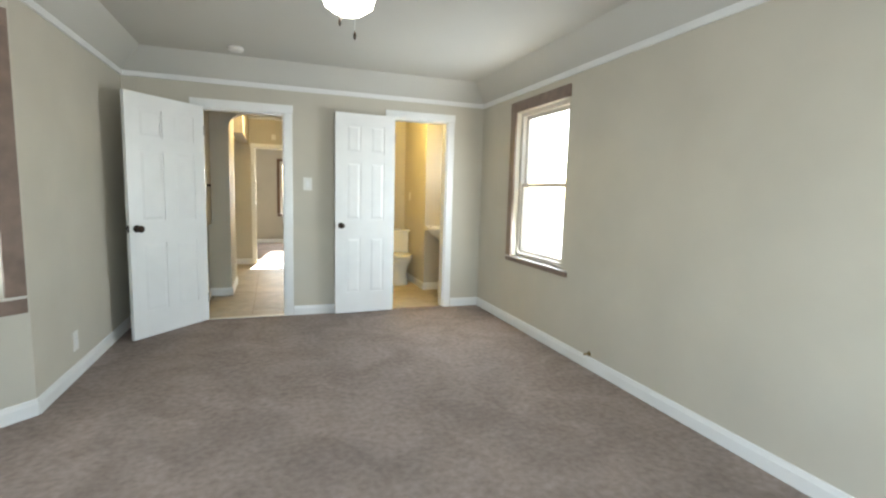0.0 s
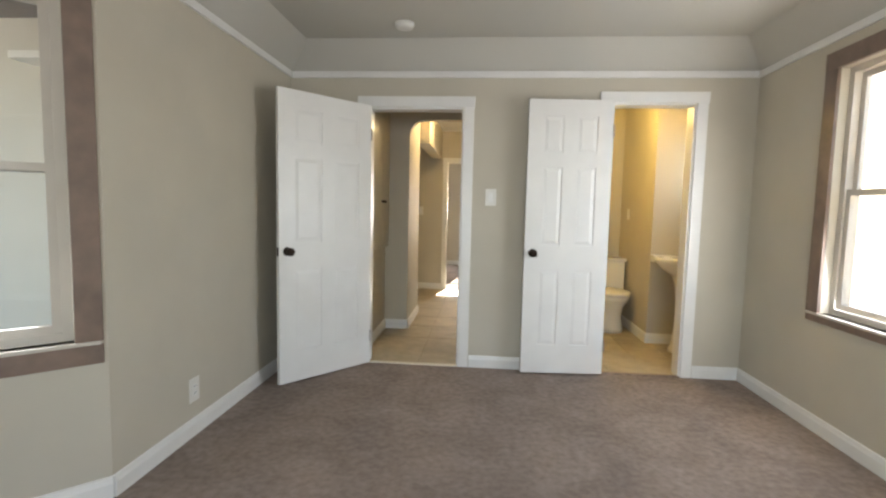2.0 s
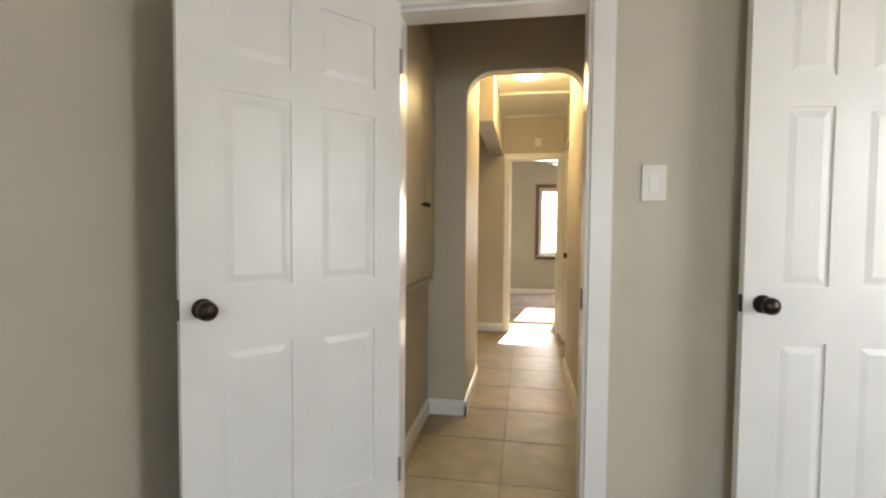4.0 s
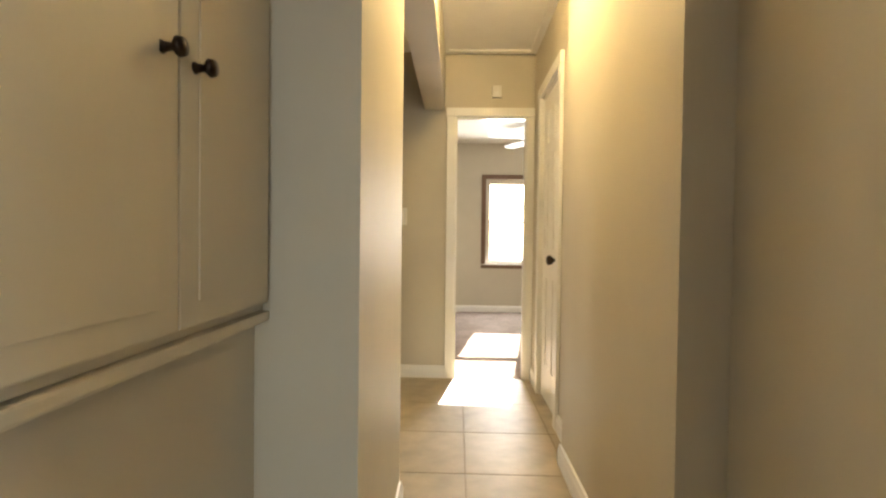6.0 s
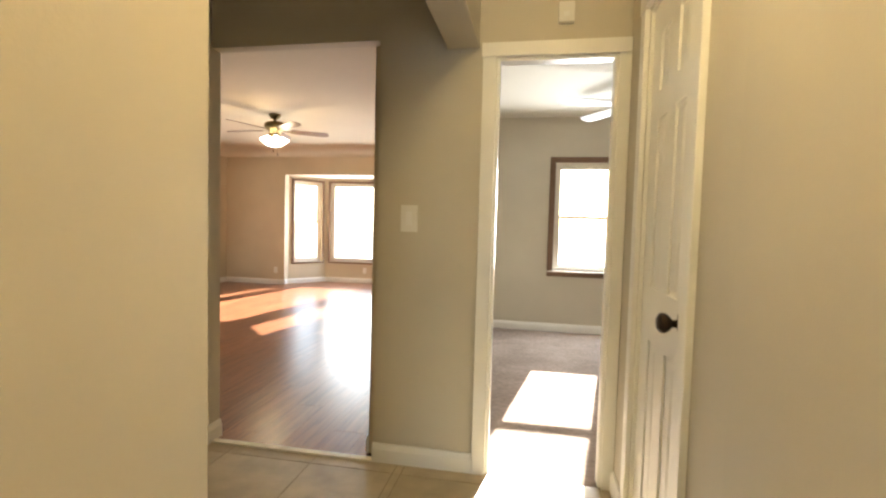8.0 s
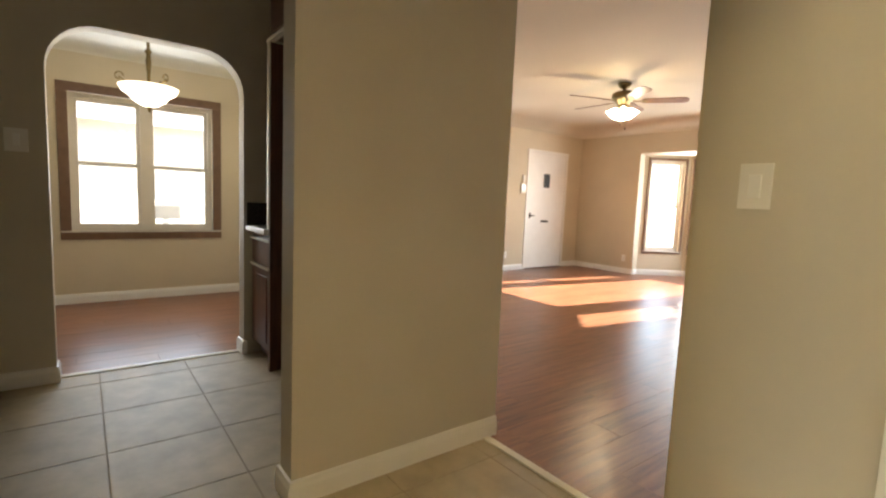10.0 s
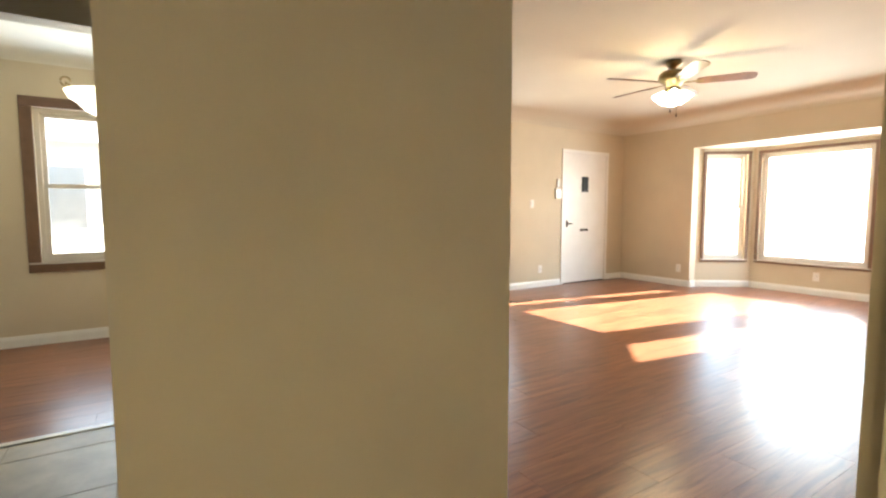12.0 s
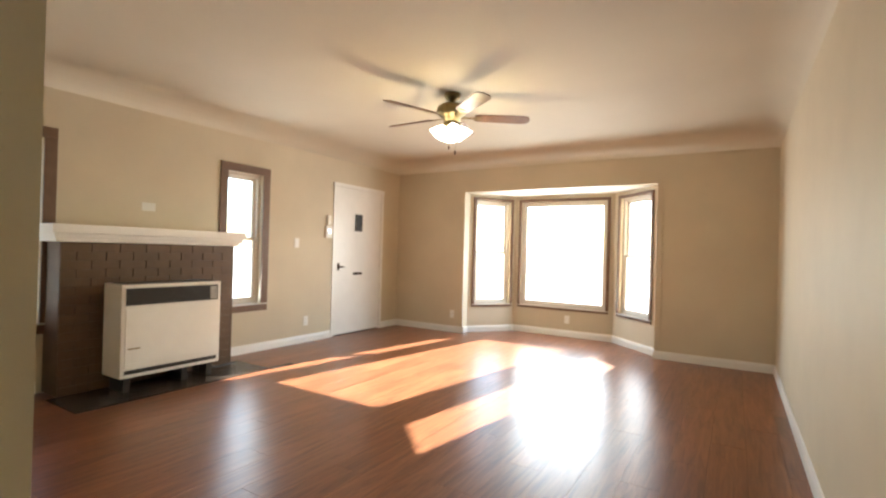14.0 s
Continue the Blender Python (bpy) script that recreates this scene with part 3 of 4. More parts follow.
leaf("door_2", pose(2.04, -0.03, 0.015, 0, 0, -175.5) @ pose(0, 0, 0), 0.63, 2.075, "white six-panel wooden door, folded back against the wall")
leaf("door_3", pose(1.145, 3.345, 0.012, 0, 0, -90) @ pose(0, -0.012, 0), 0.55, 2.0, "white six-panel closet door, closed, in the hall", knob_side=(-1,))
window("window_11", pose(3.25, 0.85, 0, 0, 0, -90), 0.55, 1.45, 2.05, "small high sash window of the bathroom", "bath windows", trim=M_WHITE)
window_light(3.23, 0.58, 1.75, 0.45, 0.5, (-1, 0.1, -0.35), 0.5)


# front door with a speakeasy grille and a mail slot
def front_door():
    t = thing("door_front", pose(-5.135, 9.275, 0.016, 0, 0, -90), "white flat front door, closed, with small dark grille and mail slot", "door", kind="structure")
    part("door_panel", boxes((0, 0.0, 0, 0.93, 0.044, 2.01), bevel=0.003), M_WHITE, t)
    g = part("peep_grille", boxes((0.42, 0.044, 1.44, 0.54, 0.052, 1.66)), M_BLACK, t, "dark small grille")
    part("grille_frame", boxes((0.41, 0.044, 1.43, 0.42, 0.056, 1.67), (0.54, 0.044, 1.43, 0.55, 0.056, 1.67), (0.42, 0.044, 1.66, 0.54, 0.056, 1.67), (0.42, 0.044, 1.43, 0.54, 0.056, 1.44)), M_BRONZE, g)
    part("mail_slot", boxes((0.39, 0.044, 0.81, 0.57, 0.055, 0.845), bevel=0.004), M_BRONZE, t, "dark bronze mail slot")
    part("door_handle", tube([(0.87, 0.05, 0.93), (0.87, 0.09, 0.93), (0.80, 0.092, 0.93)], 0.010), M_BRONZE, t)
    part("lock_plate", boxes((0.85, 0.044, 0.88, 0.89, 0.05, 0.98), bevel=0.004), M_BRONZE, t)
    return t


front_door()


# ceiling fans
def ceiling_fan(name, x, y, z_ceiling, label, metal, blade_mat, lights=4, turn=0.0, shade_mat=None, pitch=12):
    t = thing(name, pose(x, y, z_ceiling), label, "ceiling fan")
    part("canopy", lathe([(0.075, 0.0), (0.075, -0.02), (0.055, -0.055), (0.022, -0.065), (0.02, -0.10)], 24), metal, t)
    part("motor", lathe([(0.03, -0.09), (0.10, -0.10), (0.13, -0.125), (0.135, -0.165), (0.11, -0.20), (0.075, -0.215), (0.07, -0.25)], 28), metal, t)
    part("light_hub", lathe([(0.065, -0.25), (0.07, -0.275), (0.045, -0.30), (0.02, -0.315)], 20), metal, t)
    for k in range(5):
        a = turn + k * 2 * math.pi / 5
        m = Matrix.Rotation(a, 4, "Z")
        bm = bmesh.new()
        outline = [(0.20, -0.045), (0.24, -0.058), (0.62, -0.068), (0.66, -0.06), (0.685, -0.035), (0.69, 0.0), (0.685, 0.035), (0.66, 0.06), (0.62, 0.068), (0.24, 0.058), (0.20, 0.045)]
        prism(bm, outline, "z", -0.003, 0.004)
        bm.transform(m @ Matrix.Translation((0, 0, -0.205)) @ Matrix.Rotation(radians(pitch), 4, "X"))
        bl = part("blade", bm, blade_mat, t)
        bm = boxes((0.07, -0.014, -0.006, 0.23, 0.014, 0.0), (0.20, -0.035, -0.007, 0.26, 0.035, -0.0035), bevel=0.002)
        bm.transform(m @ Matrix.Translation((0, 0, -0.205)) @ Matrix.Rotation(radians(pitch), 4, "X"))
        part("blade_iron", bm, metal, bl)
    if lights == 1:
        part("globe", lathe([(0.06, -0.30), (0.10, -0.315), (0.118, -0.35), (0.105, -0.40), (0.06, -0.43), (0.0, -0.44)], 28), shade_mat or M_SHADE, t, "lit white opal globe")
    else:
        for k in range(lights):
            a = turn * 0.5 + k * 2 * math.pi / lights + 0.4
            m = Matrix.Rotation(a, 4, "Z") @ Matrix.Translation((0.062, 0, -0.285)) @ Matrix.Rotation(radians(-38), 4, "Y")
            bm = lathe([(0.022, 0), (0.03, -0.02), (0.052, -0.055), (0.062, -0.085), (0.075, -0.105), (0.072, -0.106), (0.05, -0.06), (0.02, -0.02)], 20)
            bm.transform(m)
            sh = part("shade", bm, shade_mat or M_SHADE, t, "lit white bell glass shade")
            bm = lathe([(0.024, 0.02), (0.026, -0.012), (0.02, -0.018)], 14)
            bm.transform(m)
            part("socket", bm, metal, sh)
    for dx, ln in ((0.03, 0.16), (-0.035, 0.11)):
        ch = part("pull_chain", tube([(dx, 0.02, -0.30), (dx, 0.02, -0.34 - ln)], 0.0016, 6), metal, t)
        part("pull_knob", lathe([(0.002, -0.335 - ln), (0.007, -0.345 - ln), (0.006, -0.365 - ln), (0.002, -0.372 - ln)], 10, dx, 0.02), M_BRONZE, ch)
    return t


ceiling_fan("ceiling_fan", -2.62, 7.19, 2.58, "bronze five-blade ceiling fan with four lit glass shades", M_BRASS, M_BLADE, 4, 0.594, pitch=-13)
ceiling_fan("ceiling_fan", 1.14, -2.90, 2.50, "white ceiling fan with one lit globe and pull chains", M_WHITE, M_WHITE, 1, 0.2)
ceiling_fan("ceiling_fan", 1.55, 5.75, 2.47, "nickel ceiling fan of the far bedroom", M_SILVER, M_GREYBLADE, 1, 0.9, M_PLASTIC)


# fireplace
def fireplace():
    x0, x1, y0, y1, h = -5.088, -4.82, 5.15, 6.64, 1.19
    t = thing("fireplace", pose(x1, (y0 + y1) / 2, 0), "dark brown painted brick fireplace with a white wooden mantel", "fireplace")
    inv = t.matrix_world.inverted()

    def p(name, bm, material, label="", parent=None):
        bm.transform(inv)
        return part(name, bm, material, parent or t, label)
    core = p("breast", boxes((x0, y0 + 0.012, 0.012, x1 - 0.006, y1 - 0.012, h)), M_BRICKJ)
    p("mantel_shelf", boxes((x0, y0 - 0.07, h + 0.065, x1 + 0.09, y1 + 0.06, h + 0.135), bevel=0.006), M_WHITE, "white painted mantel shelf")
    p("mantel_moulding", boxes((x0, y0 - 0.05, h + 0.03, x1 + 0.065, y1 + 0.04, h + 0.065), (x0, y0 - 0.03, h, x1 + 0.035, y1 + 0.02, h + 0.03), bevel=0.005), M_WHITE, "white painted moulding")
    bl, bh, j = 0.205, 0.062, 0.006
    rows = 17
    n = 0
    whole = mesh_of("brick", boxes((0.0, 0.0, 0.0, 0.012, bl - j, bh + 0.002), bevel=0.0015), M_BRICK)
    half = mesh_of("brick", boxes((0.0, 0.0, 0.0, 0.012, bl / 2 - j, bh + 0.002), bevel=0.0015), M_BRICK)
    for r in range(rows):
        z = 0.014 + r * (bh + 0.007)
        y = y0 + 0.012
        first = r % 2
        while y < y1 - 0.05:
            short = first or y + bl > y1
            first = 0
            o = new("brick", half if short else whole)
            o.parent = core
            o.matrix_basis = inv @ Matrix.Translation((x1 - 0.008 + random.uniform(-0.0012, 0.0012), y + 0.003, z))
            y += bl / 2 if short else bl
    return t


fireplace()
tagged(part("hearth_slab", boxes((-4.82, 5.10, 0.0, -4.33, 6.70, 0.012), bevel=0.003), M_SLATE), "black stone hearth slab on the wooden floor", "hearth")


def wall_heater():
    t = thing("gas_heater", pose(-4.66, 5.865, 0.012), "white enamel gas space heater standing before the fireplace", "heater")
    w, d0, d1, z0, z1 = 0.415, -0.13, 0.16, 0.12, 0.855
    part("cabinet", boxes((d0, -w, z0, d1, w, z1), bevel=0.012), M_HEATER, t)
    part("front_panel", boxes((d1, -w + 0.03, 0.24, d1 + 0.006, w - 0.03, 0.66), bevel=0.003), M_HEATER, t)
    part("lower_panel", boxes((d1, -w + 0.03, 0.195, d1 + 0.006, w - 0.03, 0.236), bevel=0.003), M_HEATER, t)
    gr = part("upper_grille", boxes((d1 - 0.002, -w + 0.03, 0.69, d1 + 0.004, w - 0.03, 0.825)), M_BLACK, t, "black recessed air grille")
    for k in range(6):
        part("louvre", boxes((d1 + 0.004, -w + 0.035, 0.70 + k * 0.021, d1 + 0.008, w - 0.12, 0.704 + k * 0.021)), M_BLACK, gr)
    for k in range(7):
        part("fin", boxes((d1 + 0.004, w - 0.105, 0.705 + k * 0.016, d1 + 0.009, w - 0.045, 0.712 + k * 0.016)), M_HEATER, gr)
    part("lower_slot", boxes((d1 - 0.002, -w + 0.03, 0.15, d1 + 0.004, w - 0.03, 0.182)), M_BLACK, t, "black lower air slot")
    part("top_grille", boxes((d0 + 0.06, -w + 0.03, z1 - 0.002, d1 - 0.03, w - 0.03, z1 + 0.003)), M_BLACK, t)
    part("badge", boxes((d1 + 0.006, -w + 0.05, 0.345, d1 + 0.009, -w + 0.14, 0.355)), M_BRASS, t, "small dull metal badge")
    for y in (-w + 0.07, 0.12, w - 0.07):
        part("leg", boxes((d0 + 0.03, y - 0.025, 0, d1 - 0.04, y + 0.025, 0.12), bevel=0.004), M_BLACK, t)
    part("gas_pipe", tube([(0.02, w - 0.1, 0.14), (0.02, w - 0.1, 0.05), (0.02, w + 0.12, 0.03), (-0.02, w + 0.30, 0.03)], 0.009), M_BLACK, t)
    return t


wall_heater()
tagged(part("floor_vent_strip", boxes((-4.35, 6.72, 0.0, -4.30, 6.98, 0.008), bevel=0.002), M_BLACK), "black metal strip lying on the floor", "floor strip")


# switches, outlets and small wall things
def plate(name, m, label, category, w=0.075, h=0.118, kind="switch", gangs=1):
    """A cover plate: local y points out of the wall."""
    t = thing(name, m, label, category)
    part("cover_plate", boxes((-w / 2, 0, -h / 2, w / 2, 0.006, h / 2), bevel=0.002), M_PLASTIC, t)
    if kind == "switch":
        for g in range(gangs):
            x = (g - (gangs - 1) / 2) * 0.046
            part("rocker", boxes((x - 0.016, 0.006, -0.033, x + 0.016, 0.010, 0.033), bevel=0.002), M_WHITE, t)
    elif kind == "outlet":
        for s in (-1, 1):
            k = part("socket", boxes((-0.017, 0.006, s * 0.02 - 0.014, 0.017, 0.008, s * 0.02 + 0.014), bevel=0.001), M_WHITE, t)
            part("slots", boxes((-0.008, 0.008, s * 0.02 - 0.004, -0.006, 0.0085, s * 0.02 + 0.006), (0.006, 0.008, s * 0.02 - 0.004, 0.008, 0.0085, s * 0.02 + 0.006)), M_BLACK, k)
    return t


SW, OU = "white plastic light switch on the greige wall", "white plastic wall outlet above the baseboard"
plate("light_switch", pose(1.15, 0, 1.36, 0, 0, 180), SW, "switch", 0.085, 0.13)
plate("light_switch", pose(0.12, 3.695, 1.23, 0, 0, 180), SW, "switch", 0.085, 0.13)
plate("light_switch", pose(-2.80, 1.87, 1.38, 0, 0, -90), SW, "switch", 0.10, 0.125)
plate("light_switch", pose(-5.09, 8.07 - 0.4, 1.25, 0, 0, -90), SW, "switch")
plate("wall_outlet", pose(-0.45, -1.35, 0.25, 0, 0, -90), OU, "outlet", kind="outlet", w=0.085, h=0.13)
plate("wall_outlet", pose(-5.09, 7.85, 0.27, 0, 0, -90), OU, "outlet", kind="outlet")
plate("wall_outlet", pose(-4.05, 9.74, 0.27, 0, 0, 180), OU, "outlet", kind="outlet")
plate("wall_outlet", pose(-2.55, 10.5, 0.25, 0, 0, 180), OU, "outlet", kind="outlet")
plate("wall_outlet", pose(-0.09, 5.35, 0.25, 0, 0, 90), OU, "outlet", kind="outlet")
plate("cable_plate", pose(-5.09, 5.92, 1.53, 0, 0, -90), "white blank cover plate above the mantel", "cover plate", 0.12, 0.075, "blank")
plate("light_switch", pose(2.72, 1.75, 1.25, 0, 0, 90), SW, "switch")
t = thing("intercom", pose(-5.09, 8.19, 1.46, 0, 0, -90), "white plastic intercom handset beside the front door", "intercom")
part("base", boxes((-0.06, 0, -0.13, 0.06, 0.03, 0.03), bevel=0.006), M_PLASTIC, t)
part("handset", boxes((-0.03, 0, 0.045, 0.03, 0.035, 0.17), bevel=0.01), M_PLASTIC, t)
part("speaker", boxes((-0.035, 0.03, -0.07, 0.035, 0.032, -0.01)), M_SILVER, t)
t = thing("door_chime", pose(0.83, 3.695, 2.17, 0, 0, 180), "small white plastic sensor box above the door casing", "sensor")
part("cover", boxes((-0.035, 0, -0.045, 0.035, 0.03, 0.045), bevel=0.006), M_PLASTIC, t)
part("lens", boxes((-0.012, 0.03, -0.02, 0.012, 0.032, 0.0)), M_WHITE, t)
t = thing("smoke_alarm", pose(0.53, -0.47, 2.50), "round white smoke alarm on the bedroom ceiling", "smoke alarm")
part("housing", lathe([(0.065, 0), (0.065, -0.018), (0.055, -0.032), (0.03, -0.038), (0, -0.038)], 24), M_PLASTIC, t)
t = thing("door_stop", pose(3.085, -2.15, 0.115, 0, 0, 90), "small brass spring door stop over the baseboard", "door stop")
part("flange", lathe([(0.02, 0), (0.02, 0.006), (0.008, 0.01), (0.006, 0.05)], 12), M_BRASS, t).matrix_basis = Matrix.Rotation(radians(-90), 4, "X")

# hall: ceiling lamp, attic hatch, linen cupboard
t = thing("ceiling_lamp", pose(0.70, 2.0, 2.47), "lit opal dome ceiling lamp in the hall", "ceiling lamp")
part("base_ring", lathe([(0.15, 0), (0.15, -0.02), (0.135, -0.028)], 28), M_BRASS, t)
part("dome", lathe([(0.135, -0.02), (0.13, -0.05), (0.10, -0.085), (0.05, -0.105), (0, -0.11)], 28), M_ALABASTER, t, "lit opal glass dome")
t = thing("attic_hatch", pose(0.77, 3.2, 2.47), "white painted attic hatch with a moulded frame", "hatch", kind="structure")
part("hatch_frame", boxes((-0.36, -0.48, -0.02, 0.36, -0.42, 0), (-0.36, 0.42, -0.02, 0.36, 0.48, 0), (-0.36, -0.42, -0.02, -0.30, 0.42, 0), (0.30, -0.42, -0.02, 0.36, 0.42, 0), bevel=0.004), M_WHITE, t)
part("hatch_panel", boxes((-0.30, -0.42, -0.008, 0.30, 0.42, -0.001)), M_WHITE, t)
t = thing("linen_cupboard", pose(0.09, 0.62, 0.0), "cream painted built-in linen cupboard with paired doors above a ledge", "cupboard")
part("ledge", boxes((0, -0.50, 0.868, 0.036, 0.505, 0.89), bevel=0.005), M_CUPBOARD, t)
part("carcass", boxes((0, -0.50, 0.892, 0.02, 0.505, 2.3)), M_CUPBOARD, t)
for a, b, kx in ((-0.47, 0.150, 0.11), (0.156, 0.49, 0.195)):
    d = part("cupboard_door", boxes((0.02, a, 0.91, 0.038, b, 2.26), bevel=0.003), M_CUPBOARD, t)
    part("door_recess", boxes((0.038, a + 0.05, 0.95, 0.041, b - 0.05, 2.2), bevel=0.0012), M_CUPBOARD, d)
    bm = lathe([(0.010, 0), (0.007, 0.006), (0.006, 0.016), (0.015, 0.024), (0.013, 0.032), (0, 0.034)], 14)
    bm.transform(Matrix.Translation((0.038, kx, 1.32)) @ Matrix.Rotation(radians(90), 4, "Y"))
    part("knob", bm, M_BRONZE, d, "small dark bronze knob")


# bathroom
def toilet(x, y):
    t = thing("toilet", pose(x, y, 0.004), "white porcelain toilet with a lidded tank", "toilet")
    bm = lathe([(0.13, 0), (0.125, 0.05), (0.105, 0.16), (0.13, 0.27), (0.175, 0.34), (0.185, 0.385), (0.15, 0.39), (0.0, 0.36)], 28)
    bm.transform(Matrix.Diagonal((1, 1.25, 1, 1)))
    part("bowl", bm, M_PORCELAIN, t)
    bm = lathe([(0.188, 0.392), (0.192, 0.40), (0.19, 0.425), (0.15, 0.435), (0, 0.437)], 28)
    bm.transform(Matrix.Diagonal((1, 1.25, 1, 1)))
    part("seat", bm, M_PORCELAIN, t)
    part("foot", boxes((-0.10, 0.05, 0, 0.10, 0.36, 0.34), bevel=0.03), M_PORCELAIN, t)
    tk = part("tank", boxes((-0.20, 0.24, 0.36, 0.20, 0.43, 0.72), bevel=0.02), M_PORCELAIN, t)
    part("tank_lid", boxes((-0.215, 0.225, 0.72, 0.215, 0.44, 0.755), bevel=0.01), M_PORCELAIN, tk)
    part("flush_lever", tube([(-0.14, 0.24, 0.66), (-0.14, 0.215, 0.66), (-0.08, 0.213, 0.65)], 0.006), M_CHROME, tk)
    return t


toilet(2.49, 1.44)
t = thing("pedestal_sink", pose(2.955, 0.70, 0.004), "white porcelain pedestal sink against the wall", "sink")
bm = lathe([(0.05, 0.68), (0.13, 0.71), (0.22, 0.77), (0.255, 0.82), (0.262, 0.85), (0.25, 0.862), (0.21, 0.858), (0.15, 0.80), (0.0, 0.77)], 32)
bm.transform(Matrix.Diagonal((1.08, 0.92, 1, 1)))
part("basin", bm, M_PORCELAIN, t)
part("splashback", boxes((-0.24, 0.17, 0.80, 0.24, 0.268, 0.87), bevel=0.015), M_PORCELAIN, t)
part("pedestal", lathe([(0.13, 0), (0.125, 0.03), (0.10, 0.08), (0.085, 0.25), (0.085, 0.45), (0.10, 0.60), (0.13, 0.72)], 24), M_PORCELAIN, t)
f = part("faucet", tube([(0, 0.2, 0.86), (0, 0.2, 0.95), (0, 0.17, 0.985), (0, 0.09, 0.97)], 0.011), M_CHROME, t, "chrome faucet")
part("handle", tube([(0.06, 0.2, 0.87), (0.06, 0.2, 0.91), (0.09, 0.18, 0.915)], 0.009), M_CHROME, f)


# kitchen cabinets and dining pendant
def base_cabinet(name, m, w, d, h, label, drawers=True):
    """local x along the front, y into the cabinet."""
    t = thing(name, m, label, "cabinet")
    part("body", boxes((0, 0.02, 0.09, w, d, h), (0.0, 0.07, 0, w, d, 0.09)), M_DARKWOOD, t)
    if drawers:
        dr = part("drawer_front", boxes((0.02, 0, h - 0.20, w - 0.02, 0.02, h - 0.03), bevel=0.005), M_DARKWOOD, t)
        part("drawer_rail", boxes((0.01, -0.012, h - 0.05, w - 0.01, 0.0, h - 0.035), bevel=0.003), M_CABPAINT, dr)
    zt = h - 0.23 if drawers else h - 0.03
    d1 = part("cabinet_door", boxes((0.02, 0, 0.11, w - 0.02, 0.02, zt), bevel=0.005), M_DARKWOOD, t)
    part("door_panel", boxes((0.06, -0.006, 0.16, w - 0.06, 0.0, zt - 0.05), bevel=0.002), M_DARKWOOD, d1)
    part("top_edge", boxes((0.01, -0.014, zt, w - 0.01, 0.0, zt + 0.016), bevel=0.003), M_CABPAINT, d1)
    return t


base_cabinet("base_cabinet", pose(-2.795, 3.09, 0.004), 0.42, 0.60, 0.88, "dark cherry wood base cabinet with drawer beside the archway")
tagged(part("countertop", boxes((-2.797, 3.05, 0.886, -2.375, 3.693, 0.922), bevel=0.006), M_COUNTER), "pale grey countertop on the cherry base cabinet", "countertop")
tagged(part("backsplash", boxes((-2.798, 3.06, 0.924, -2.78, 3.69, 1.08)), M_SPLASH), "dark granite backsplash over the countertop", "backsplash")
t = thing("tall_cabinet_frame", pose(-2.37, 3.08, 0.004), "dark cherry panelled frame of the refrigerator recess", "cabinet")
part("side_panel", boxes((0.0, 0.0, 0, 0.03, 0.60, 2.05)), M_DARKWOOD, t)
part("edge_strip", boxes((-0.004, -0.012, 0.92, 0.026, 0.0, 2.05), bevel=0.003), M_CABPAINT, t, "pale worn edge strip")
up = part("upper_cabinet", boxes((0.0, 0.02, 2.07, 0.95, 0.60, 2.46)), M_DARKWOOD, t)
part("cabinet_door", boxes((0.02, 0.0, 2.10, 0.47, 0.02, 2.44), bevel=0.005), M_DARKWOOD, up)
part("cabinet_door", boxes((0.48, 0.0, 2.10, 0.93, 0.02, 2.44), bevel=0.005), M_DARKWOOD, up)
part("light_rail", boxes((-0.01, -0.015, 2.05, 0.95, 0.02, 2.07), bevel=0.003), M_CABPAINT, up)
base_cabinet("base_cabinet", pose(-0.05, 1.89, 0.004, 0, 0, 180), 0.86, 0.60, 0.88, "dark cherry wood base cabinet of the kitchen run")
tagged(part("countertop", boxes((-0.935, 1.27, 0.886, -0.04, 1.925, 0.922), bevel=0.012), M_COUNTER), "pale grey rounded countertop on the kitchen run", "countertop")

t = thing("pendant_lamp", pose(-3.95, 2.605, 2.365), "lit alabaster bowl pendant with antique brass scrolls", "pendant lamp")
part("rod", lathe([(0.05, 0.105), (0.05, 0.095), (0.012, 0.085), (0.012, 0.0)], 16), M_BRASS, t)
part("canopy", lathe([(0.04, 0), (0.04, -0.012), (0.03, -0.035), (0.012, -0.05)], 20), M_BRASS, t)
part("stem", lathe([(0.012, -0.04), (0.012, -0.10), (0.028, -0.125), (0.014, -0.15), (0.022, -0.20), (0.012, -0.30), (0.012, -0.36), (0.03, -0.39), (0.02, -0.42)], 16), M_BRASS, t)
part("bowl", lathe([(0.205, -0.40), (0.215, -0.405), (0.19, -0.45), (0.15, -0.475), (0.11, -0.52), (0.05, -0.555), (0.0, -0.565), (0.0, -0.555), (0.05, -0.545), (0.13, -0.475), (0.18, -0.44), (0.20, -0.405)], 32), M_ALABASTER, t, "lit cream alabaster glass bowl")
part("finial", lathe([(0.018, -0.555), (0.02, -0.57), (0.01, -0.585), (0.013, -0.595), (0, -0.605)], 14), M_BRASS, t)
for k in range(3):
    a = k * 2 * math.pi / 3 + 0.5
    pts = []
    for i in range(12):
        s = i / 11
        r, z = 0.03 + 0.17 * s, -0.37 - 0.045 * math.sin(math.pi * s) + 0.02 * s
        pts.append((r * math.cos(a), r * math.sin(a), z))
    for i in range(9):
        q = math.pi * (-0.5 + i / 8 * 1.5)
        r, z = 0.20 + 0.028 * math.cos(q), -0.345 + 0.03 * math.sin(q)
        pts.append((r * math.cos(a), r * math.sin(a), z))
    part("scroll_arm", tube(pts, 0.006, 8), M_BRASS, t)

# ---------------------------------------------------------------- outside
struct("ground", boxes((-300, -300, -0.55, 300, 300, -0.45)), M_GROUND, "pale concrete and dry ground round the house", "ground")


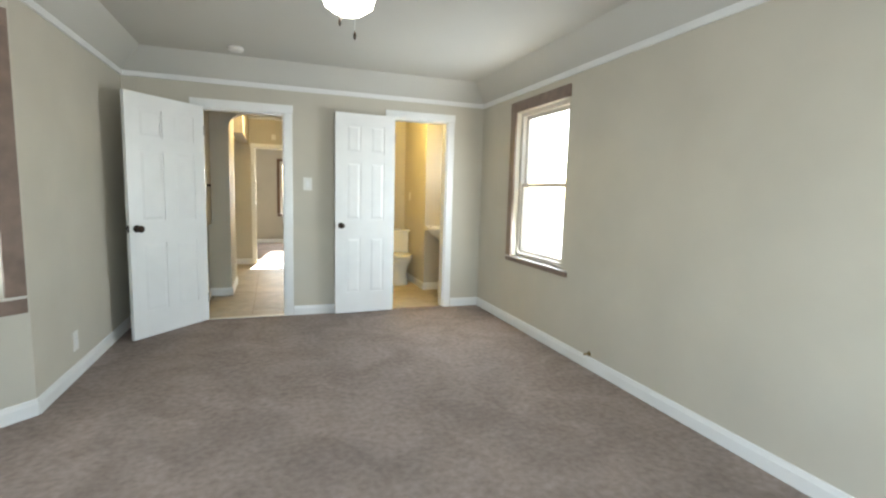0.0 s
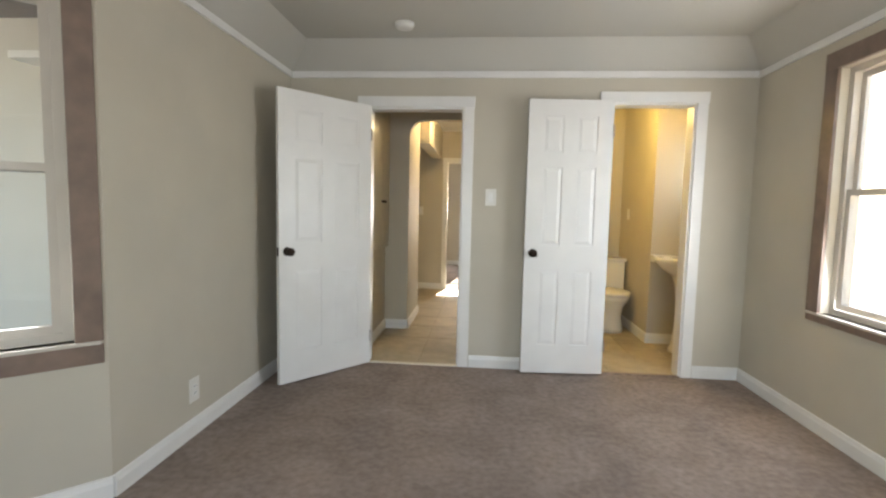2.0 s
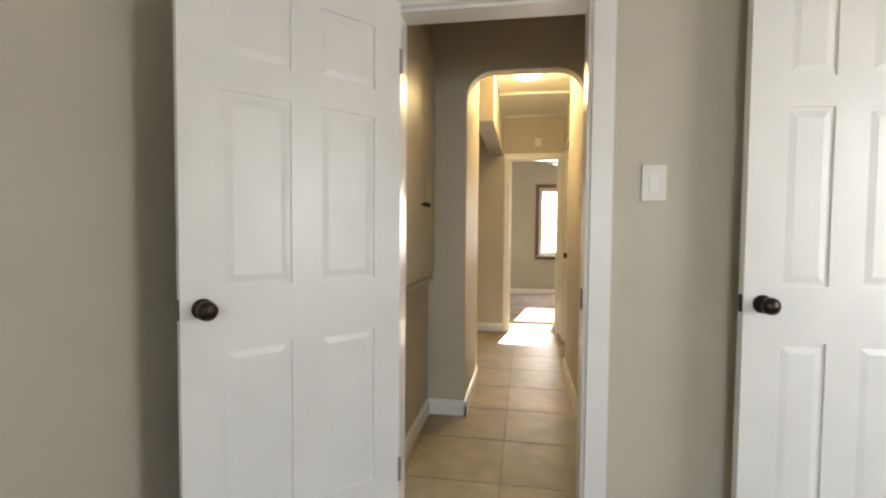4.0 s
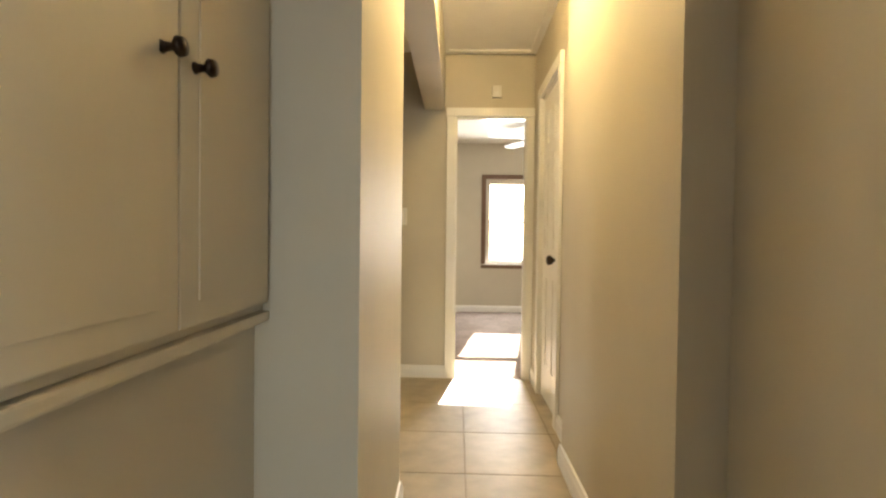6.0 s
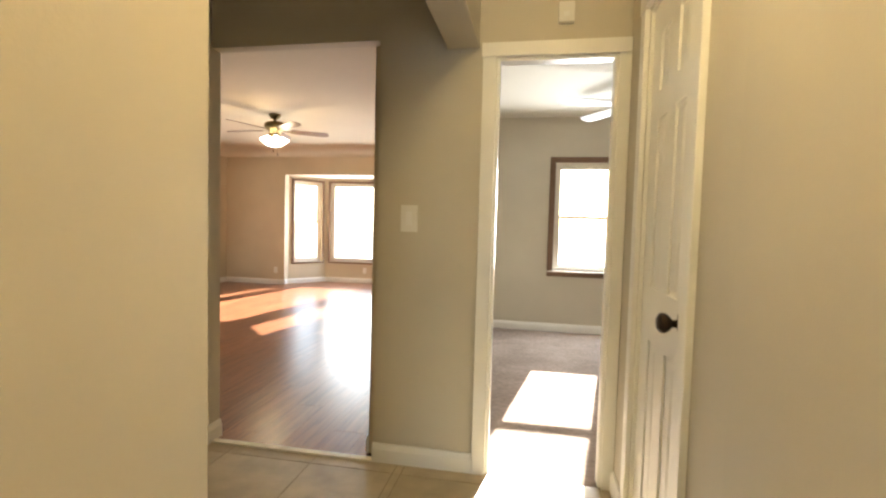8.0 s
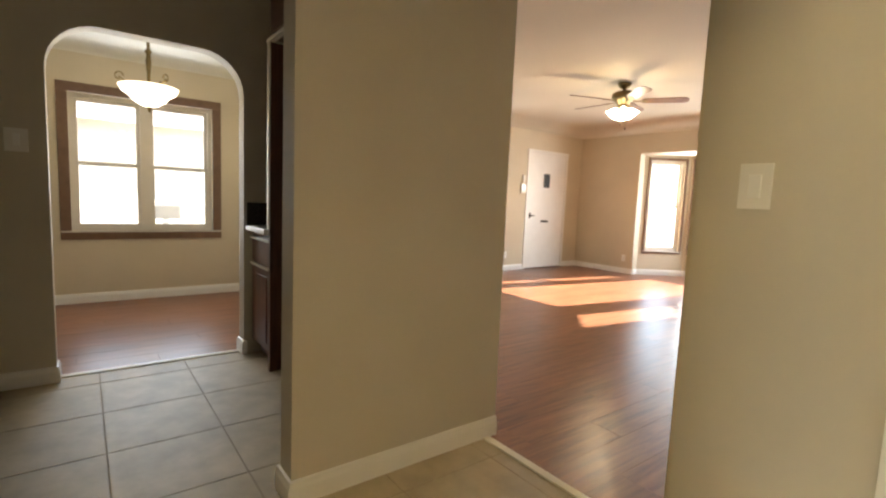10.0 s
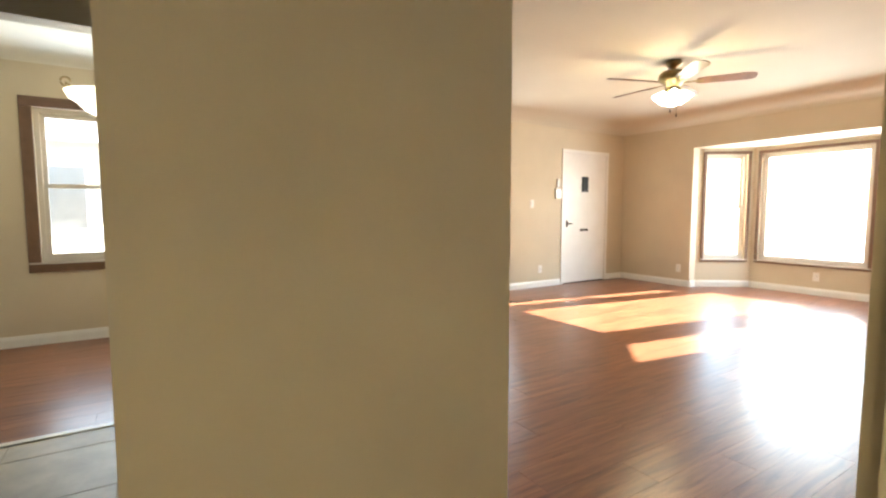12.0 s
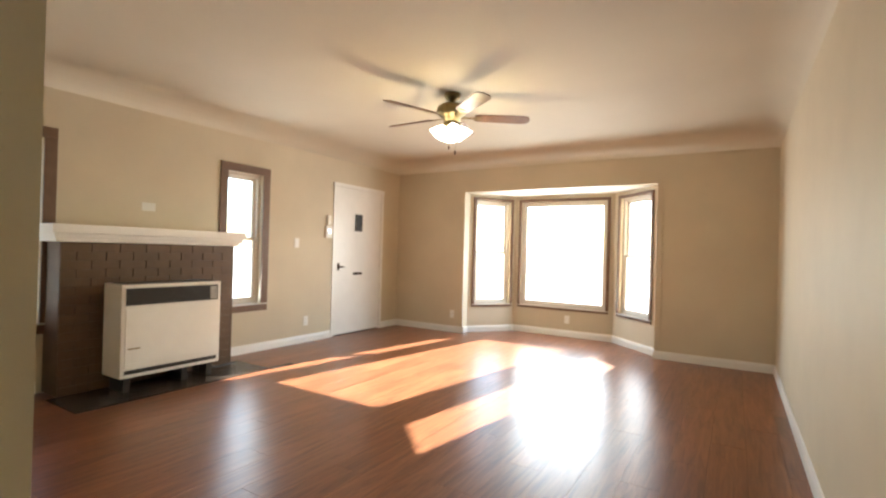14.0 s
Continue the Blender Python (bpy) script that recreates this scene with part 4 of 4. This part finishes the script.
def neighbour(name, m, w, d, h, label):
    t = thing(name, m, label, "house")
    part("wall", boxes((0, 0, -0.45, w, d, h)), M_STUCCO, t)
    bm = bmesh.new()
    prism(bm, [(-0.5, h), (d + 0.5, h), (d / 2, h + 1.3)], "x", -0.5, w + 0.5)
    part("roof", bm, M_ROOF, t)
    part("eaves", boxes((-0.5, -0.55, h - 0.16, w + 0.5, -0.45, h + 0.02)), M_WHITE, t)
    for x in (w * 0.2, w * 0.6):
        wd = part("window", boxes((x, -0.03, 0.8, x + 1.1, 0.0, 2.0)), M_SILVER, t)
        part("frame", boxes((x - 0.06, -0.05, 0.74, x, 0.0, 2.06), (x + 1.1, -0.05, 0.74, x + 1.16, 0.0, 2.06), (x, -0.05, 2.0, x + 1.1, 0.0, 2.06), (x, -0.05, 0.74, x + 1.1, 0.0, 0.8)), M_WHITE, wd)
    return t


neighbour("neighbour_house", pose(-11.5, -1.0, 0, 0, 0, 90), 9.0, 6.0, 2.6, "pale stucco neighbouring house with a low shingle roof")
t = thing("mailbox", pose(-7.6, 3.15, -0.45), "grey metal mailbox on a white post outdoors", "mailbox")
part("post", boxes((-0.05, -0.05, 0, 0.05, 0.05, 1.15), bevel=0.006), M_WHITE, t)
part("box", boxes((-0.12, -0.2, 1.15, 0.12, 0.2, 1.36), bevel=0.03), M_SILVER, t)
t = thing("side_fence", pose(5.6, -6.0, -0.45), "weathered grey wooden board fence", "fence")
pk = mesh_of("board", boxes((0, 0, 0, 0.02, 0.145, 1.75), bevel=0.004), M_FENCE)
for k in range(48):
    o = new("board", pk)
    o.parent = t
    o.location = (random.uniform(-0.004, 0.004), k * 0.152, 0)
part("rail", boxes((0.02, 0, 0.3, 0.06, 7.3, 0.39), (0.02, 0, 1.35, 0.06, 7.3, 1.44)), M_FENCE, t)

# ---------------------------------------------------------------- floors made of pieces
def piece_floor(name, rects, pw, pl, gap, material, base_mat, label, category, piece, along, stagger, limit=300, z=0.0, origin=(0.0, 0.0)):
    """A floor of planks or tiles: rects (x0, y0, x1, y1), pieces pw by pl with the length along 'x' or 'y'."""
    base = struct(name, boxes(*[(r[0], r[1], -0.10, r[2], r[3], z - 0.003) for r in rects]), base_mat, label, category)
    cache = {}
    for x0, y0, x1, y1 in rects:
        u0, u1, v0, v1 = (x0, x1, y0, y1) if along == "y" else (y0, y1, x0, x1)
        i = math.floor((u0 - origin[0]) / pw)
        while origin[0] + i * pw < u1 - 1e-4:
            a, b = max(origin[0] + i * pw, u0), min(origin[0] + (i + 1) * pw, u1)
            shift = ((i * 0.37) % 1.0) * pl * stagger
            j = math.floor((v0 - origin[1] - shift) / pl)
            while origin[1] + shift + j * pl < v1 - 1e-4:
                c, d = max(origin[1] + shift + j * pl, v0), min(origin[1] + shift + (j + 1) * pl, v1)
                if b - a > 0.012 and d - c > 0.012:
                    key = (round(b - a, 3), round(d - c, 3))
                    if key not in cache:
                        w, l = (b - a, d - c) if along == "y" else (d - c, b - a)
                        cache[key] = mesh_of(piece, boxes((gap / 2, gap / 2, -0.004, w - gap / 2, l - gap / 2, 0.0), bevel=min(0.0012, gap * 0.4)), material)
                    o = new(piece, cache[key])
                    o.parent = base
                    o.location = (a, c, z) if along == "y" else (c, a, z)
                j += 1
            i += 1
    return base


piece_floor("floor_living", ((-5.09, 3.70, -0.09, 9.80), (-3.87, 9.80, -1.27, 10.55)), 0.194, 1.22, 0.0013, M_LAMINATE, M_SUBFLOOR, "glossy reddish cherry laminate floor of the living room", "floor", "plank", "y", 1.0)
piece_floor("floor_dining", ((-5.09, 0.5, -2.86, 3.695),), 0.194, 1.22, 0.0013, M_LAMINATE, M_SUBFLOOR, "glossy reddish cherry laminate floor of the dining room", "floor", "plank", "y", 1.0)
piece_floor("floor_hall", ((-2.86, 0.5, 0.09, 3.695), (0.09, 0.0, 1.15, 3.695)), 0.465, 0.465, 0.006, M_TILE, M_GROUT, "beige square ceramic tile floor of hall and kitchen", "floor", "tile", "y", 0.0, origin=(0.595, 2.665))
piece_floor("floor_bath", ((1.37, 0.0, 3.25, 2.1),), 0.305, 0.305, 0.004, M_TILE, M_GROUT, "beige ceramic tile floor of the bathroom", "floor", "tile", "y", 0.0)
for r, nm in (((-2.90, 2.0, 0.0, -2.855, 3.04, 0.008), "trim_threshold_dining"), ((-0.96, 3.675, 0.0, -0.045, 3.715, 0.008), "trim_threshold_living"), ((0.18, -0.02, 0.0, 0.925, 0.02, 0.008), "trim_threshold_bedroom"), ((2.035, -0.02, 0.0, 2.65, 0.02, 0.008), "trim_threshold_bath")):
    struct(nm, boxes(r, bevel=0.003), M_CABPAINT if "bath" not in nm else M_CARPET, "narrow pale threshold strip between two floors", "threshold")

tagged(part("strike_plate", boxes((0.9075, 0.035, 0.88, 0.911, 0.075, 0.96), bevel=0.001), M_BRONZE), "dark bronze strike plate let into the door jamb", "strike plate")

struct("trim_threshold_front", boxes((-5.25, 8.33, -0.02, -5.092, 9.29, 0.014), bevel=0.003), M_BRONZE, "dark metal threshold under the front door", "threshold")
